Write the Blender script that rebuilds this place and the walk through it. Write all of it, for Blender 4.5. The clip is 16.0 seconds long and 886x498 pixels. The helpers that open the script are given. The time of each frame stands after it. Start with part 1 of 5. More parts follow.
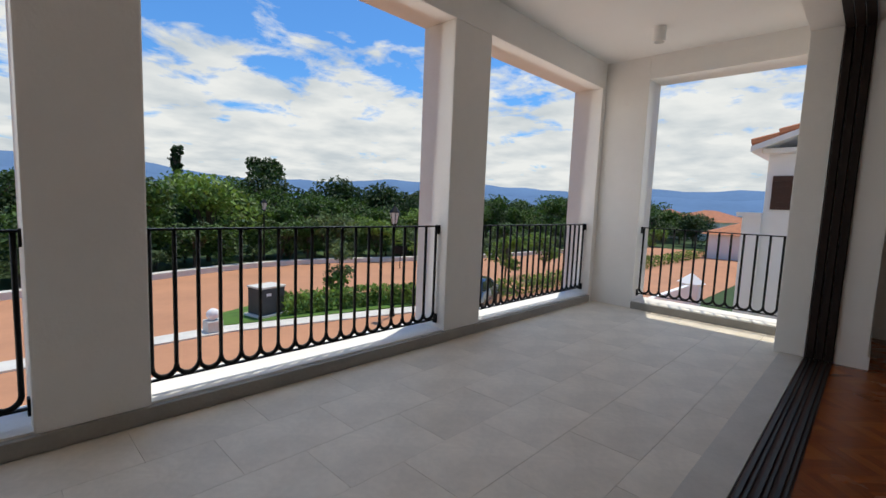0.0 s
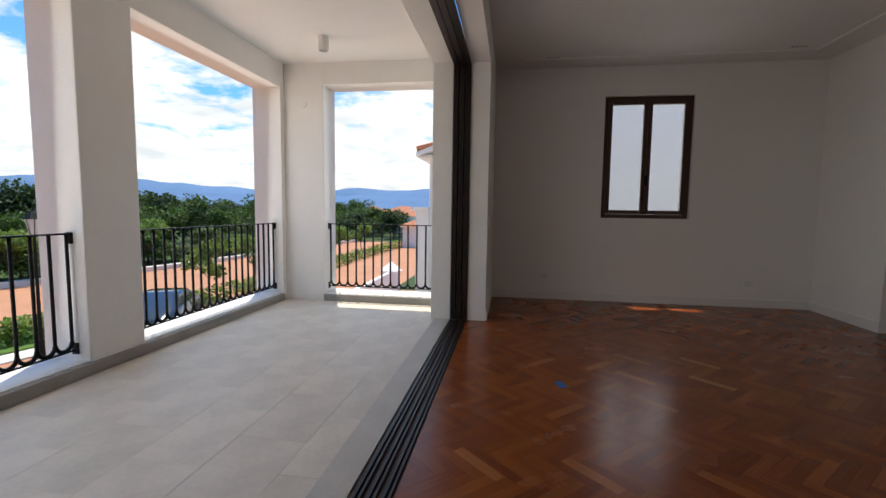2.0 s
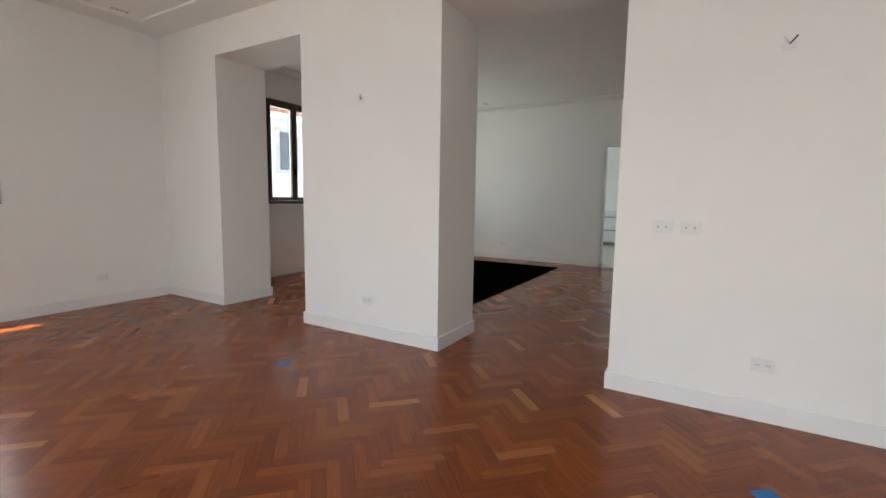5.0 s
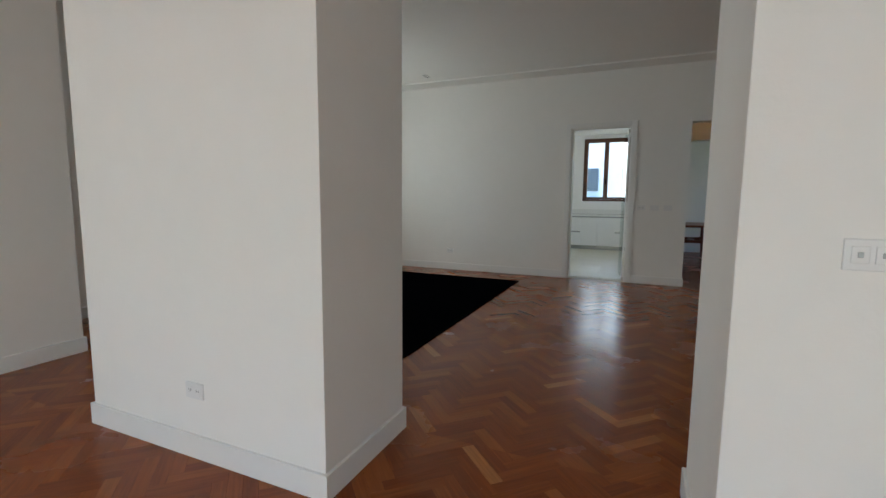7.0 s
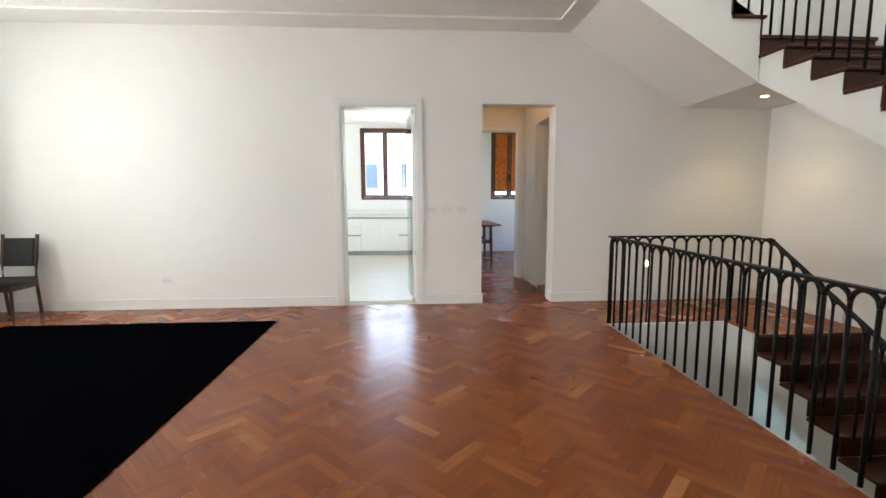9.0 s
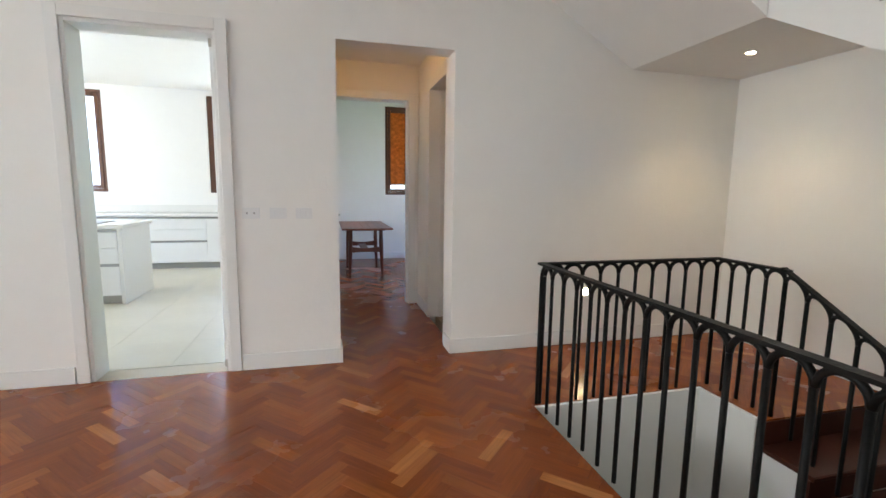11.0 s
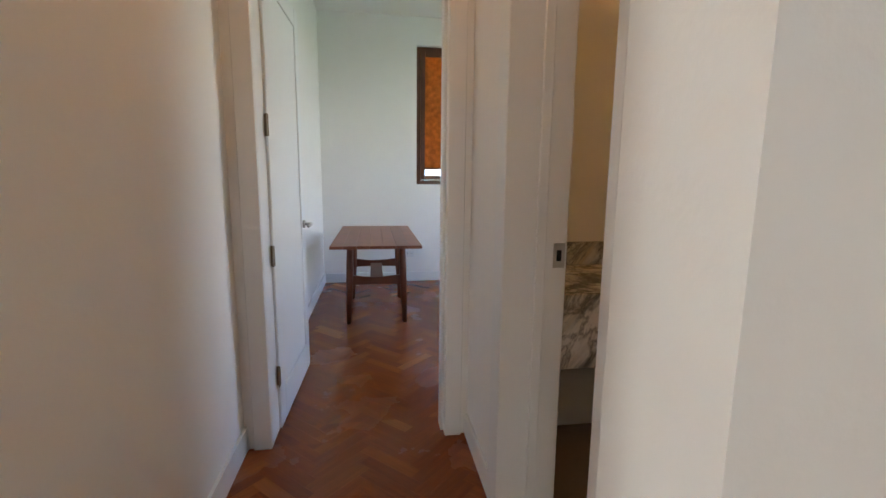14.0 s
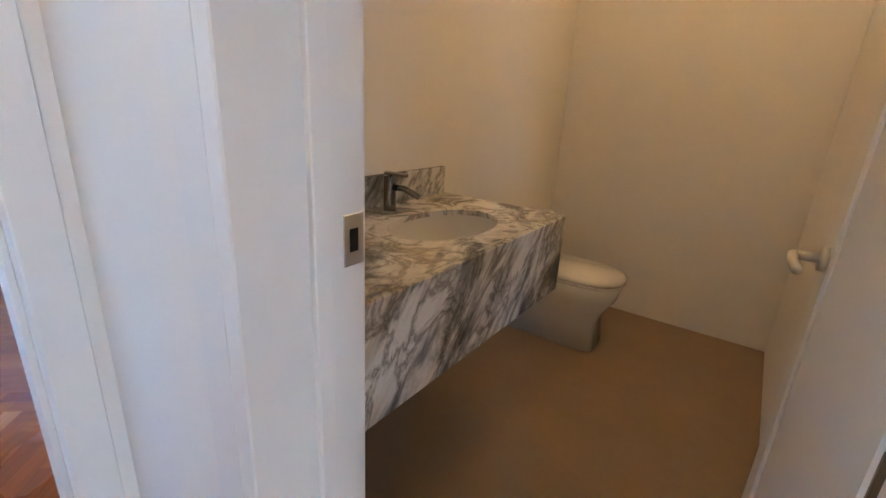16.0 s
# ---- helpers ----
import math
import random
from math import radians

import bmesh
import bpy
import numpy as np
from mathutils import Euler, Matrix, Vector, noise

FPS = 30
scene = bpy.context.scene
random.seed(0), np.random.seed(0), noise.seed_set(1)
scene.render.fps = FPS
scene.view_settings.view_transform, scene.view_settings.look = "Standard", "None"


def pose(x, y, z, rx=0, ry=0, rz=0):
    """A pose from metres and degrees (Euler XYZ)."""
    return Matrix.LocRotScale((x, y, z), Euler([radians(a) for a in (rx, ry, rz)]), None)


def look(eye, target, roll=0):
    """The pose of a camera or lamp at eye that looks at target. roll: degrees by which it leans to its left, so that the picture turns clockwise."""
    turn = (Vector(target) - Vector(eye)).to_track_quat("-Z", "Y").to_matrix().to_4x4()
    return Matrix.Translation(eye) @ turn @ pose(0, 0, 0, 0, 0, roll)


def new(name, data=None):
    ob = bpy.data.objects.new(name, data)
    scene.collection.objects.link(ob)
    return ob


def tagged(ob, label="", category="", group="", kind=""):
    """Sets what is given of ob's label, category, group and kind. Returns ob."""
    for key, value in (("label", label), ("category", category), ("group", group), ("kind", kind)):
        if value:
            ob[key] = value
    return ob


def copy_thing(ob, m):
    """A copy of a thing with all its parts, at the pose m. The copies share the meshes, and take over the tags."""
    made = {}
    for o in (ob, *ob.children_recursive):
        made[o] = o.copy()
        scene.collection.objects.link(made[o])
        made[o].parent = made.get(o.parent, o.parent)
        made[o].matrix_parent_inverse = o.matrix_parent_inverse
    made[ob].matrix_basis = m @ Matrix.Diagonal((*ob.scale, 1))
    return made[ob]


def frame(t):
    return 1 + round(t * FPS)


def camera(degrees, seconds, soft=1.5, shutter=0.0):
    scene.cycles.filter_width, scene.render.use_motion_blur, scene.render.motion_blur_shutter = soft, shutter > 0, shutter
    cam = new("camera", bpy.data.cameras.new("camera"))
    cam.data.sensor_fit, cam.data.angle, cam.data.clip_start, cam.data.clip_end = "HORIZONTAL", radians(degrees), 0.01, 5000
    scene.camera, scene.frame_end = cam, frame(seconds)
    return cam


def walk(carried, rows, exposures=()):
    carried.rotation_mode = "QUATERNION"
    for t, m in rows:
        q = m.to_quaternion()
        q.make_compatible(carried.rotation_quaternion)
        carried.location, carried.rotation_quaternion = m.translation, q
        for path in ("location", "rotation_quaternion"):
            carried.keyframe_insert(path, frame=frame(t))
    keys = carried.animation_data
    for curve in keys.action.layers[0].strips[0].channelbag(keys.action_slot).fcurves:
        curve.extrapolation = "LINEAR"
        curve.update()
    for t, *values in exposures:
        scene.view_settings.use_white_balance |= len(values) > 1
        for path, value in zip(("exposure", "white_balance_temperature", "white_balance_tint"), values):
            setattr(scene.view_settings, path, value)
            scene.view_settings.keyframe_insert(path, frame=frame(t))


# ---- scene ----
cam = camera(89.7, 16.0)
PATH = [
    (0, (0.074, -0.032, 1.261), (-1.356, -1.416, 1.059), 2.3),
    (0.5, (0.086, -0.028, 1.256), (-1.483, -1.255, 1.065), 1.9),
    (1, (0.058, 0.048, 1.244), (-1.643, -0.989, 1.066), 1.6),
    (1.5, (0.029, 0.126, 1.25), (-1.848, -0.542, 1.079), 1.5),
    (2, (-0.02, 0.291, 1.264), (-1.989, -0.01, 1.091), 0.8),
    (2.5, (-0.074, 0.471, 1.276), (-2.065, 0.543, 1.102), 0.8),
    (3, (-0.069, 0.607, 1.336), (-1.991, 1.124, 1.14), 0.8),
    (3.5, (-0.138, 0.646, 1.333), (-1.868, 1.628, 1.129), 1.2),
    (4, (-0.243, 0.69, 1.361), (-1.658, 2.088, 1.148), 1.2),
    (4.5, (-0.364, 0.811, 1.304), (-1.504, 2.441, 1.089), 1.5),
    (6.8, (-1.224, 2.67, 1.304), (-2.072, 4.467, 1.078), 0.4),
    (7, (-1.295, 2.847, 1.278), (-2.089, 4.669, 1.056), 0.5),
    (7.5, (-1.413, 3.319, 1.299), (-1.966, 5.229, 1.086), 0.2),
    (8, (-1.484, 3.856, 1.316), (-1.844, 5.811, 1.098), -0.3),
    (8.5, (-1.517, 4.385, 1.299), (-1.669, 6.366, 1.07), 0.5),
    (9, (-1.472, 4.898, 1.332), (-1.344, 6.88, 1.098), -0.2),
    (9.5, (-1.316, 5.426, 1.36), (-0.944, 7.376, 1.118), 0.3),
    (11.8, (-0.446, 7.737, 1.347), (0.061, 9.654, 1.083), 0.8),
    (12, (-0.389, 7.971, 1.338), (0.07, 9.899, 1.068), 0.7),
    (12.5, (-0.307, 8.494, 1.352), (-0.017, 10.452, 1.068), 0.5),
    (13, (-0.284, 9.032, 1.361), (-0.03, 10.995, 1.075), 0.8),
    (13.5, (-0.214, 9.53, 1.326), (0.039, 11.493, 1.038), 0.7),
    (14, (-0.147, 9.924, 1.322), (0.155, 11.877, 1.014), 0.6),
    (14.5, (-0.118, 10.277, 1.314), (0.54, 12.136, 0.976), 1.7),
    (15, (-0.061, 10.537, 1.29), (0.92, 12.227, 0.864), 1.4),
    (15.5, (0.002, 10.763, 1.29), (1.325, 12.171, 0.774), 0.4),
    (16, (0.013, 10.898, 1.281), (1.571, 11.986, 0.656), 3.2),
]
EXPOSURE = [(0, -0.12, 7150, 6), (1.0, 0.06, 7150, 6), (2.0, 0.42, 7300, 7), (2.5, 0.82, 7500, 7), (3.5, 1.5, 7700, 7), (4.5, 2.15, 7300, 5), (7.0, 1.95, 7000, 1), (8.0, 2.0, 7000, 3),
            (8.5, 2.85, 7100, 4), (9.0, 3.55, 7200, 5), (9.6, 3.65, 7200, 5), (12.0, 3.42, 6900, 6), (13.5, 3.5, 7200, 6), (14.0, 3.55, 7400, 7), (15.0, 4.2, 6600, 5), (16.0, 4.75, 5500, 3)]
walk(cam, [(t, look(eye, target, roll)) for t, eye, target, roll in PATH], EXPOSURE)

# ---- light ----
SUN_WAY = Vector((0.27, 0.12, -1.0)).normalized()
world = bpy.data.worlds.new("world")
scene.world = world
world.use_nodes = True


def sky_world():
    nt = world.node_tree
    n, l = nt.nodes, nt.links
    bg = n["Background"]
    sky = n.new("ShaderNodeTexSky")
    sky.sky_type = "NISHITA"
    sky.sun_disc = False
    sky.sun_elevation = math.asin(-SUN_WAY.z)
    sky.sun_rotation = math.atan2(-SUN_WAY.x, -SUN_WAY.y)
    co = n.new("ShaderNodeTexCoord")
    sep = n.new("ShaderNodeSeparateXYZ")
    l.new(co.outputs["Generated"], sep.inputs[0])
    lift = n.new("ShaderNodeMath")
    lift.operation = "MAXIMUM"
    l.new(sep.outputs[2], lift.inputs[0])
    lift.inputs[1].default_value = 0.0
    add = n.new("ShaderNodeMath")
    add.operation = "ADD"
    l.new(lift.outputs[0], add.inputs[0])
    add.inputs[1].default_value = 0.16
    flat = n.new("ShaderNodeVectorMath")
    flat.operation = "DIVIDE"
    comb = n.new("ShaderNodeCombineXYZ")
    for i in range(3):
        l.new(add.outputs[0], comb.inputs[i])
    l.new(co.outputs["Generated"], flat.inputs[0])
    l.new(comb.outputs[0], flat.inputs[1])
    no = n.new("ShaderNodeTexNoise")
    no.inputs["Scale"].default_value = 3.0
    no.inputs["Detail"].default_value = 9
    no.inputs["Roughness"].default_value = 0.58
    no.inputs["Distortion"].default_value = 0.25
    l.new(flat.outputs[0], no.inputs["Vector"])
    # more cloud towards the horizon, blue higher up
    bias = n.new("ShaderNodeMapRange")
    bias.inputs[1].default_value, bias.inputs[2].default_value = 0.13, 0.36
    bias.inputs[3].default_value, bias.inputs[4].default_value = 0.19, -0.13
    l.new(sep.outputs[2], bias.inputs[0])
    tot = n.new("ShaderNodeMath")
    tot.operation = "ADD"
    l.new(no.outputs[0], tot.inputs[0])
    l.new(bias.outputs[0], tot.inputs[1])
    ramp = n.new("ShaderNodeValToRGB")
    ramp.color_ramp.elements[0].position = 0.46
    ramp.color_ramp.elements[1].position = 0.58
    l.new(tot.outputs[0], ramp.inputs[0])
    shade = n.new("ShaderNodeTexNoise")
    shade.inputs["Scale"].default_value = 2.6
    shade.inputs["Detail"].default_value = 7
    l.new(flat.outputs[0], shade.inputs["Vector"])
    cr = n.new("ShaderNodeValToRGB")
    cr.color_ramp.elements[0].position, cr.color_ramp.elements[0].color = 0.32, (5.4, 6.1, 7.1, 1)
    cr.color_ramp.elements[1].position, cr.color_ramp.elements[1].color = 0.62, (8.0, 8.4, 9.1, 1)
    l.new(shade.outputs[0], cr.inputs[0])
    tint = n.new("ShaderNodeMixRGB")
    tint.blend_type = "MULTIPLY"
    tint.inputs[0].default_value = 1
    tint.inputs[2].default_value = (0.45, 1.0, 1.7, 1)
    l.new(sky.outputs[0], tint.inputs[1])
    mix = n.new("ShaderNodeMixRGB")
    l.new(ramp.outputs[0], mix.inputs[0])
    l.new(tint.outputs[0], mix.inputs[1])
    l.new(cr.outputs[0], mix.inputs[2])
    l.new(mix.outputs[0], bg.inputs[0])
    bg.inputs[1].default_value = 0.11


sky_world()
sun = new("sun", bpy.data.lights.new("sun", "SUN"))
sun.data.energy, sun.data.angle, sun.data.color = 3.6, radians(0.55), (1.0, 0.95, 0.87)
sun.matrix_world = look((0, 0, 30), Vector((0, 0, 30)) + SUN_WAY)


def lamp(name, kind, place, aim, energy, color, size=0.1):
    d = bpy.data.lights.new(name, kind)
    d.energy, d.color = energy, color
    if kind == "AREA":
        d.size = size
    else:
        d.shadow_soft_size = size
    if kind == "SPOT":
        d.spot_size, d.spot_blend = radians(110), 0.8
    ob = new(name, d)
    ob.matrix_world = look(place, aim)
    return ob


def sky_lamp(name, place, aim, sx, sy, energy):
    d = bpy.data.lights.new(name, "AREA")
    d.shape, d.size, d.size_y, d.energy, d.color = "RECTANGLE", sx, sy, energy, (0.86, 0.93, 1.0)
    ob = new(name, d)
    ob.matrix_world = look(place, aim)
    return ob


WARM = (1.0, 0.54, 0.20)
lamp("landing_spot_light", "SPOT", (2.36, 9.68, 2.385), (2.36, 9.68, 0), 2.2, (1.0, 0.8, 0.55), 0.03)
lamp("corridor_light", "POINT", (-0.22, 11.2, 2.62), (-0.22, 11.2, 0), 0.3, WARM, 0.05)
lamp("bath_light", "POINT", (2.0, 11.1, 2.85), (2.0, 11.1, 0), 0.53, WARM, 0.08)
# area lamp added over the stairwell to brighten it; no upper window stands there
sky_lamp("stair_fill", (1.75, 7.6, 5.9), (1.75, 7.6, 0), 2.2, 4.6, 7)
for y, power in ((2.11, 4.5), (6.42, 7), (8.69, 17)):
    sky_lamp("window_sky", (-6.95, y, 2.02), (0, y, 1.8), 1.1, 1.6, power)
for x in (-4.52, -1.68, 1.11):
    sky_lamp("balcony_sky", (x, -3.02, 1.55), (x, 0, 1.45), 2.2, 2.5, 11.5)
sky_lamp("balcony_end_sky", (-6.0, -1.47, 1.55), (0, -1.47, 1.45), 1.45, 2.5, 5)
sky_lamp("kitchen_sky", (-2.1, 15.95, 2.05), (-2.1, 0, 1.6), 1.1, 1.6, 4)
# added lamp in an unseen side opening, to brighten the kitchen
sky_lamp("kitchen_side_fill", (-6.85, 13.0, 2.0), (0, 13.0, 1.6), 2.3, 1.5, 11)
sky_lamp("study_sky", (3.25, 13.95, 1.9), (0, 13.95, 1.4), 1.6, 1.7, 1.3)

# ---- materials ----
MATS = {}


def material(name, color, rough=0.5, metal=0.0, vary=0.0, scale=4.0, bump=0.0, bump_scale=60.0, coat=0.0, rnd=0.0, island=False, spec=0.5, stain=0.0):
    """Principled surface with two scales of variation and fine relief."""
    m = bpy.data.materials.new(name)
    m.use_nodes = True
    n, l = m.node_tree.nodes, m.node_tree.links
    b = n["Principled BSDF"]
    b.inputs["Roughness"].default_value = rough
    b.inputs["Metallic"].default_value = metal
    b.inputs["Specular IOR Level"].default_value = spec
    b.inputs["Coat Weight"].default_value = coat
    b.inputs["Coat Roughness"].default_value = 0.12
    b.inputs["Base Color"].default_value = (*color, 1)
    co = n.new("ShaderNodeTexCoord")
    src = None
    if vary:
        no = n.new("ShaderNodeTexNoise")
        no.inputs["Scale"].default_value = scale
        no.inputs["Detail"].default_value = 6
        l.new(co.outputs["Object"], no.inputs["Vector"])
        fine = n.new("ShaderNodeTexNoise")
        fine.inputs["Scale"].default_value = scale * 9
        fine.inputs["Detail"].default_value = 3
        l.new(co.outputs["Object"], fine.inputs["Vector"])
        mixn = n.new("ShaderNodeMath")
        mixn.operation = "MULTIPLY_ADD"
        l.new(fine.outputs[0], mixn.inputs[0])
        mixn.inputs[1].default_value = 0.4
        l.new(no.outputs[0], mixn.inputs[2])
        mr = n.new("ShaderNodeMapRange")
        mr.inputs[1].default_value, mr.inputs[2].default_value = 0.4, 1.0
        mr.inputs[3].default_value, mr.inputs[4].default_value = 1 - vary, 1 + vary
        l.new(mixn.outputs[0], mr.inputs[0])
        src = mr.outputs[0]
    if rnd:
        if island:
            g = n.new("ShaderNodeNewGeometry")
            r = g.outputs["Random Per Island"]
        else:
            g = n.new("ShaderNodeObjectInfo")
            r = g.outputs["Random"]
        mr2 = n.new("ShaderNodeMapRange")
        mr2.inputs[3].default_value, mr2.inputs[4].default_value = 1 - rnd, 1 + rnd
        l.new(r, mr2.inputs[0])
        if src is None:
            src = mr2.outputs[0]
        else:
            mu = n.new("ShaderNodeMath")
            mu.operation = "MULTIPLY"
            l.new(src, mu.inputs[0])
            l.new(mr2.outputs[0], mu.inputs[1])
            src = mu.outputs[0]
    if src is not None:
        sc = n.new("ShaderNodeVectorMath")
        sc.operation = "SCALE"
        sc.inputs[0].default_value = color
        l.new(src, sc.inputs["Scale"])
        l.new(sc.outputs[0], b.inputs["Base Color"])
    if bump:
        bn = n.new("ShaderNodeTexNoise")
        bn.inputs["Scale"].default_value = bump_scale
        bn.inputs["Detail"].default_value = 4
        l.new(co.outputs["Object"], bn.inputs["Vector"])
        bp = n.new("ShaderNodeBump")
        bp.inputs["Strength"].default_value = bump
        bp.inputs["Distance"].default_value = 0.01
        l.new(bn.outputs[0], bp.inputs["Height"])
        l.new(bp.outputs[0], b.inputs["Normal"])
    MATS[name] = m
    return m


def parquet_material(name, island):
    """Oiled tropical hardwood: each plank its own tone, grain along the plank."""
    m = bpy.data.materials.new(name)
    m.use_nodes = True
    n, l = m.node_tree.nodes, m.node_tree.links
    b = n["Principled BSDF"]
    b.inputs["Specular IOR Level"].default_value = 0.28
    if island:
        g = n.new("ShaderNodeNewGeometry")
        r = g.outputs["Random Per Island"]
    else:
        g = n.new("ShaderNodeObjectInfo")
        r = g.outputs["Random"]
    ramp = n.new("ShaderNodeValToRGB")
    e = ramp.color_ramp.elements
    e[0].position, e[0].color = 0.0, (0.20, 0.046, 0.011, 1)
    e[1].position, e[1].color = 1.0, (0.46, 0.175, 0.055, 1)
    for p, c in ((0.3, (0.23, 0.055, 0.0125, 1)), (0.7, (0.265, 0.066, 0.0145, 1)), (0.965, (0.31, 0.088, 0.021, 1))):
        k = e.new(p)
        k.color = c
    l.new(r, ramp.inputs[0])
    uv = n.new("ShaderNodeUVMap")
    mp = n.new("ShaderNodeMapping")
    mp.inputs["Scale"].default_value = (1.5, 26, 1)
    l.new(uv.outputs[0], mp.inputs[0])
    no = n.new("ShaderNodeTexNoise")
    no.noise_dimensions = "4D"
    no.inputs["Scale"].default_value = 3
    no.inputs["Detail"].default_value = 5
    wmul = n.new("ShaderNodeMath")
    wmul.operation = "MULTIPLY"
    wmul.inputs[1].default_value = 90
    l.new(r, wmul.inputs[0])
    l.new(wmul.outputs[0], no.inputs["W"])
    l.new(mp.outputs[0], no.inputs["Vector"])
    mr = n.new("ShaderNodeMapRange")
    mr.inputs[1].default_value, mr.inputs[2].default_value = 0.3, 0.7
    mr.inputs[3].default_value, mr.inputs[4].default_value = 0.82, 1.16
    l.new(no.outputs[0], mr.inputs[0])
    sc = n.new("ShaderNodeVectorMath")
    sc.operation = "SCALE"
    l.new(ramp.outputs[0], sc.inputs[0])
    l.new(mr.outputs[0], sc.inputs["Scale"])
    l.new(sc.outputs[0], b.inputs["Base Color"])
    co = n.new("ShaderNodeTexCoord")
    wear = n.new("ShaderNodeTexNoise")
    wear.inputs["Scale"].default_value = 1.7
    wear.inputs["Detail"].default_value = 5
    l.new(co.outputs["Object"], wear.inputs["Vector"])
    rr = n.new("ShaderNodeMapRange")
    rr.inputs[1].default_value, rr.inputs[2].default_value = 0.3, 0.7
    rr.inputs[3].default_value, rr.inputs[4].default_value = 0.20, 0.30
    l.new(wear.outputs[0], rr.inputs[0])
    l.new(rr.outputs[0], b.inputs["Roughness"])
    bp = n.new("ShaderNodeBump")
    bp.inputs["Strength"].default_value = 0.05
    bp.inputs["Distance"].default_value = 0.004
    l.new(no.outputs[0], bp.inputs["Height"])
    l.new(bp.outputs[0], b.inputs["Normal"])
    MATS[name] = m
    return m


def marble_material(name):
    """White marble with slanting grey and olive veins."""
    m = bpy.data.materials.new(name)
    m.use_nodes = True
    n, l = m.node_tree.nodes, m.node_tree.links
    b = n["Principled BSDF"]
    b.inputs["Roughness"].default_value = 0.22
    co = n.new("ShaderNodeTexCoord")
    mp = n.new("ShaderNodeMapping")
    mp.vector_type = "TEXTURE"
    mp.inputs["Rotation"].default_value = (0.25, -0.85, 0.3)
    mp.inputs["Scale"].default_value = (0.55, 0.20, 0.17)
    l.new(co.outputs["Object"], mp.inputs[0])

    def band(scale, detail, distort, stops):
        no = n.new("ShaderNodeTexNoise")
        no.inputs["Scale"].default_value = scale
        no.inputs["Detail"].default_value = detail
        no.inputs["Roughness"].default_value = 0.66
        no.inputs["Distortion"].default_value = distort
        l.new(mp.outputs[0], no.inputs["Vector"])
        ramp = n.new("ShaderNodeValToRGB")
        e = ramp.color_ramp.elements
        e[0].position, e[0].color = stops[0][0], (*stops[0][1], 1)
        e[1].position, e[1].color = stops[-1][0], (*stops[-1][1], 1)
        for p, c in stops[1:-1]:
            e.new(p).color = (*c, 1)
        l.new(no.outputs[0], ramp.inputs[0])
        return ramp.outputs[0]

    white = (0.80, 0.79, 0.77)
    clouds = band(0.8, 9, 0.5, ((0.36, (0.13, 0.135, 0.14)), (0.43, (0.30, 0.30, 0.30)), (0.49, (0.66, 0.65, 0.63)), (0.54, white)))
    veins = band(1.3, 10, 0.9, ((0.44, (1, 1, 1)), (0.485, (0.45, 0.44, 0.43)), (0.50, (0.16, 0.16, 0.165)), (0.515, (0.5, 0.49, 0.47)), (0.56, (1, 1, 1))))
    rust = band(0.5, 5, 0.3, ((0.50, (1, 1, 1)), (0.66, (0.86, 0.72, 0.50))))
    m1 = n.new("ShaderNodeMixRGB")
    m1.blend_type = "MULTIPLY"
    m1.inputs[0].default_value = 0.8
    l.new(clouds, m1.inputs[1])
    l.new(veins, m1.inputs[2])
    m2 = n.new("ShaderNodeMixRGB")
    m2.blend_type = "MULTIPLY"
    m2.inputs[0].default_value = 1.0
    l.new(m1.outputs[0], m2.inputs[1])
    l.new(rust, m2.inputs[2])
    l.new(m2.outputs[0], b.inputs["Base Color"])
    MATS[name] = m
    return m


def glass_material(name, tint=(1, 1, 1)):
    m = bpy.data.materials.new(name)
    m.use_nodes = True
    n, l = m.node_tree.nodes, m.node_tree.links
    out = n["Material Output"]
    n.remove(n["Principled BSDF"])
    tr = n.new("ShaderNodeBsdfTransparent")
    tr.inputs[0].default_value = (*tint, 1)
    gl = n.new("ShaderNodeBsdfGlossy")
    gl.inputs["Roughness"].default_value = 0.02
    fr = n.new("ShaderNodeFresnel")
    fr.inputs[0].default_value = 1.45
    mix = n.new("ShaderNodeMixShader")
    l.new(fr.outputs[0], mix.inputs[0])
    l.new(tr.outputs[0], mix.inputs[1])
    l.new(gl.outputs[0], mix.inputs[2])
    l.new(mix.outputs[0], out.inputs[0])
    MATS[name] = m
    return m


def glow_material(name, color, strength):
    m = bpy.data.materials.new(name)
    m.use_nodes = True
    b = m.node_tree.nodes["Principled BSDF"]
    b.inputs["Base Color"].default_value = (*color, 1)
    b.inputs["Emission Color"].default_value = (*color, 1)
    b.inputs["Emission Strength"].default_value = strength
    MATS[name] = m
    return m


PLASTER = material("plaster", (0.84, 0.825, 0.80), 0.75, vary=0.025, scale=0.9, bump=0.12, bump_scale=35)
CEILING = material("ceiling_paint", (0.84, 0.825, 0.80), 0.8, vary=0.02, scale=0.7, bump=0.06, bump_scale=40)
OUTER = material("outer_plaster", (0.84, 0.82, 0.785), 0.8, vary=0.04, scale=1.1, bump=0.25, bump_scale=45)
TRIM = material("white_lacquer", (0.80, 0.795, 0.78), 0.38, vary=0.015, scale=3)
DOORPAINT = material("door_lacquer", (0.80, 0.80, 0.79), 0.32, vary=0.015, scale=3)
PLASTIC = material("white_plastic", (0.76, 0.76, 0.76), 0.35, vary=0.01, scale=20)
DARKWOOD = material("dark_window_wood", (0.060, 0.022, 0.012), 0.42, vary=0.25, scale=9, bump=0.1)
DOORWOOD = material("sliding_frame_wood", (0.014, 0.006, 0.004), 0.5, vary=0.25, scale=8, bump=0.1, spec=0.25)
BROWNWOOD = material("brown_window_wood", (0.115, 0.042, 0.020), 0.42, vary=0.25, scale=9, bump=0.1)
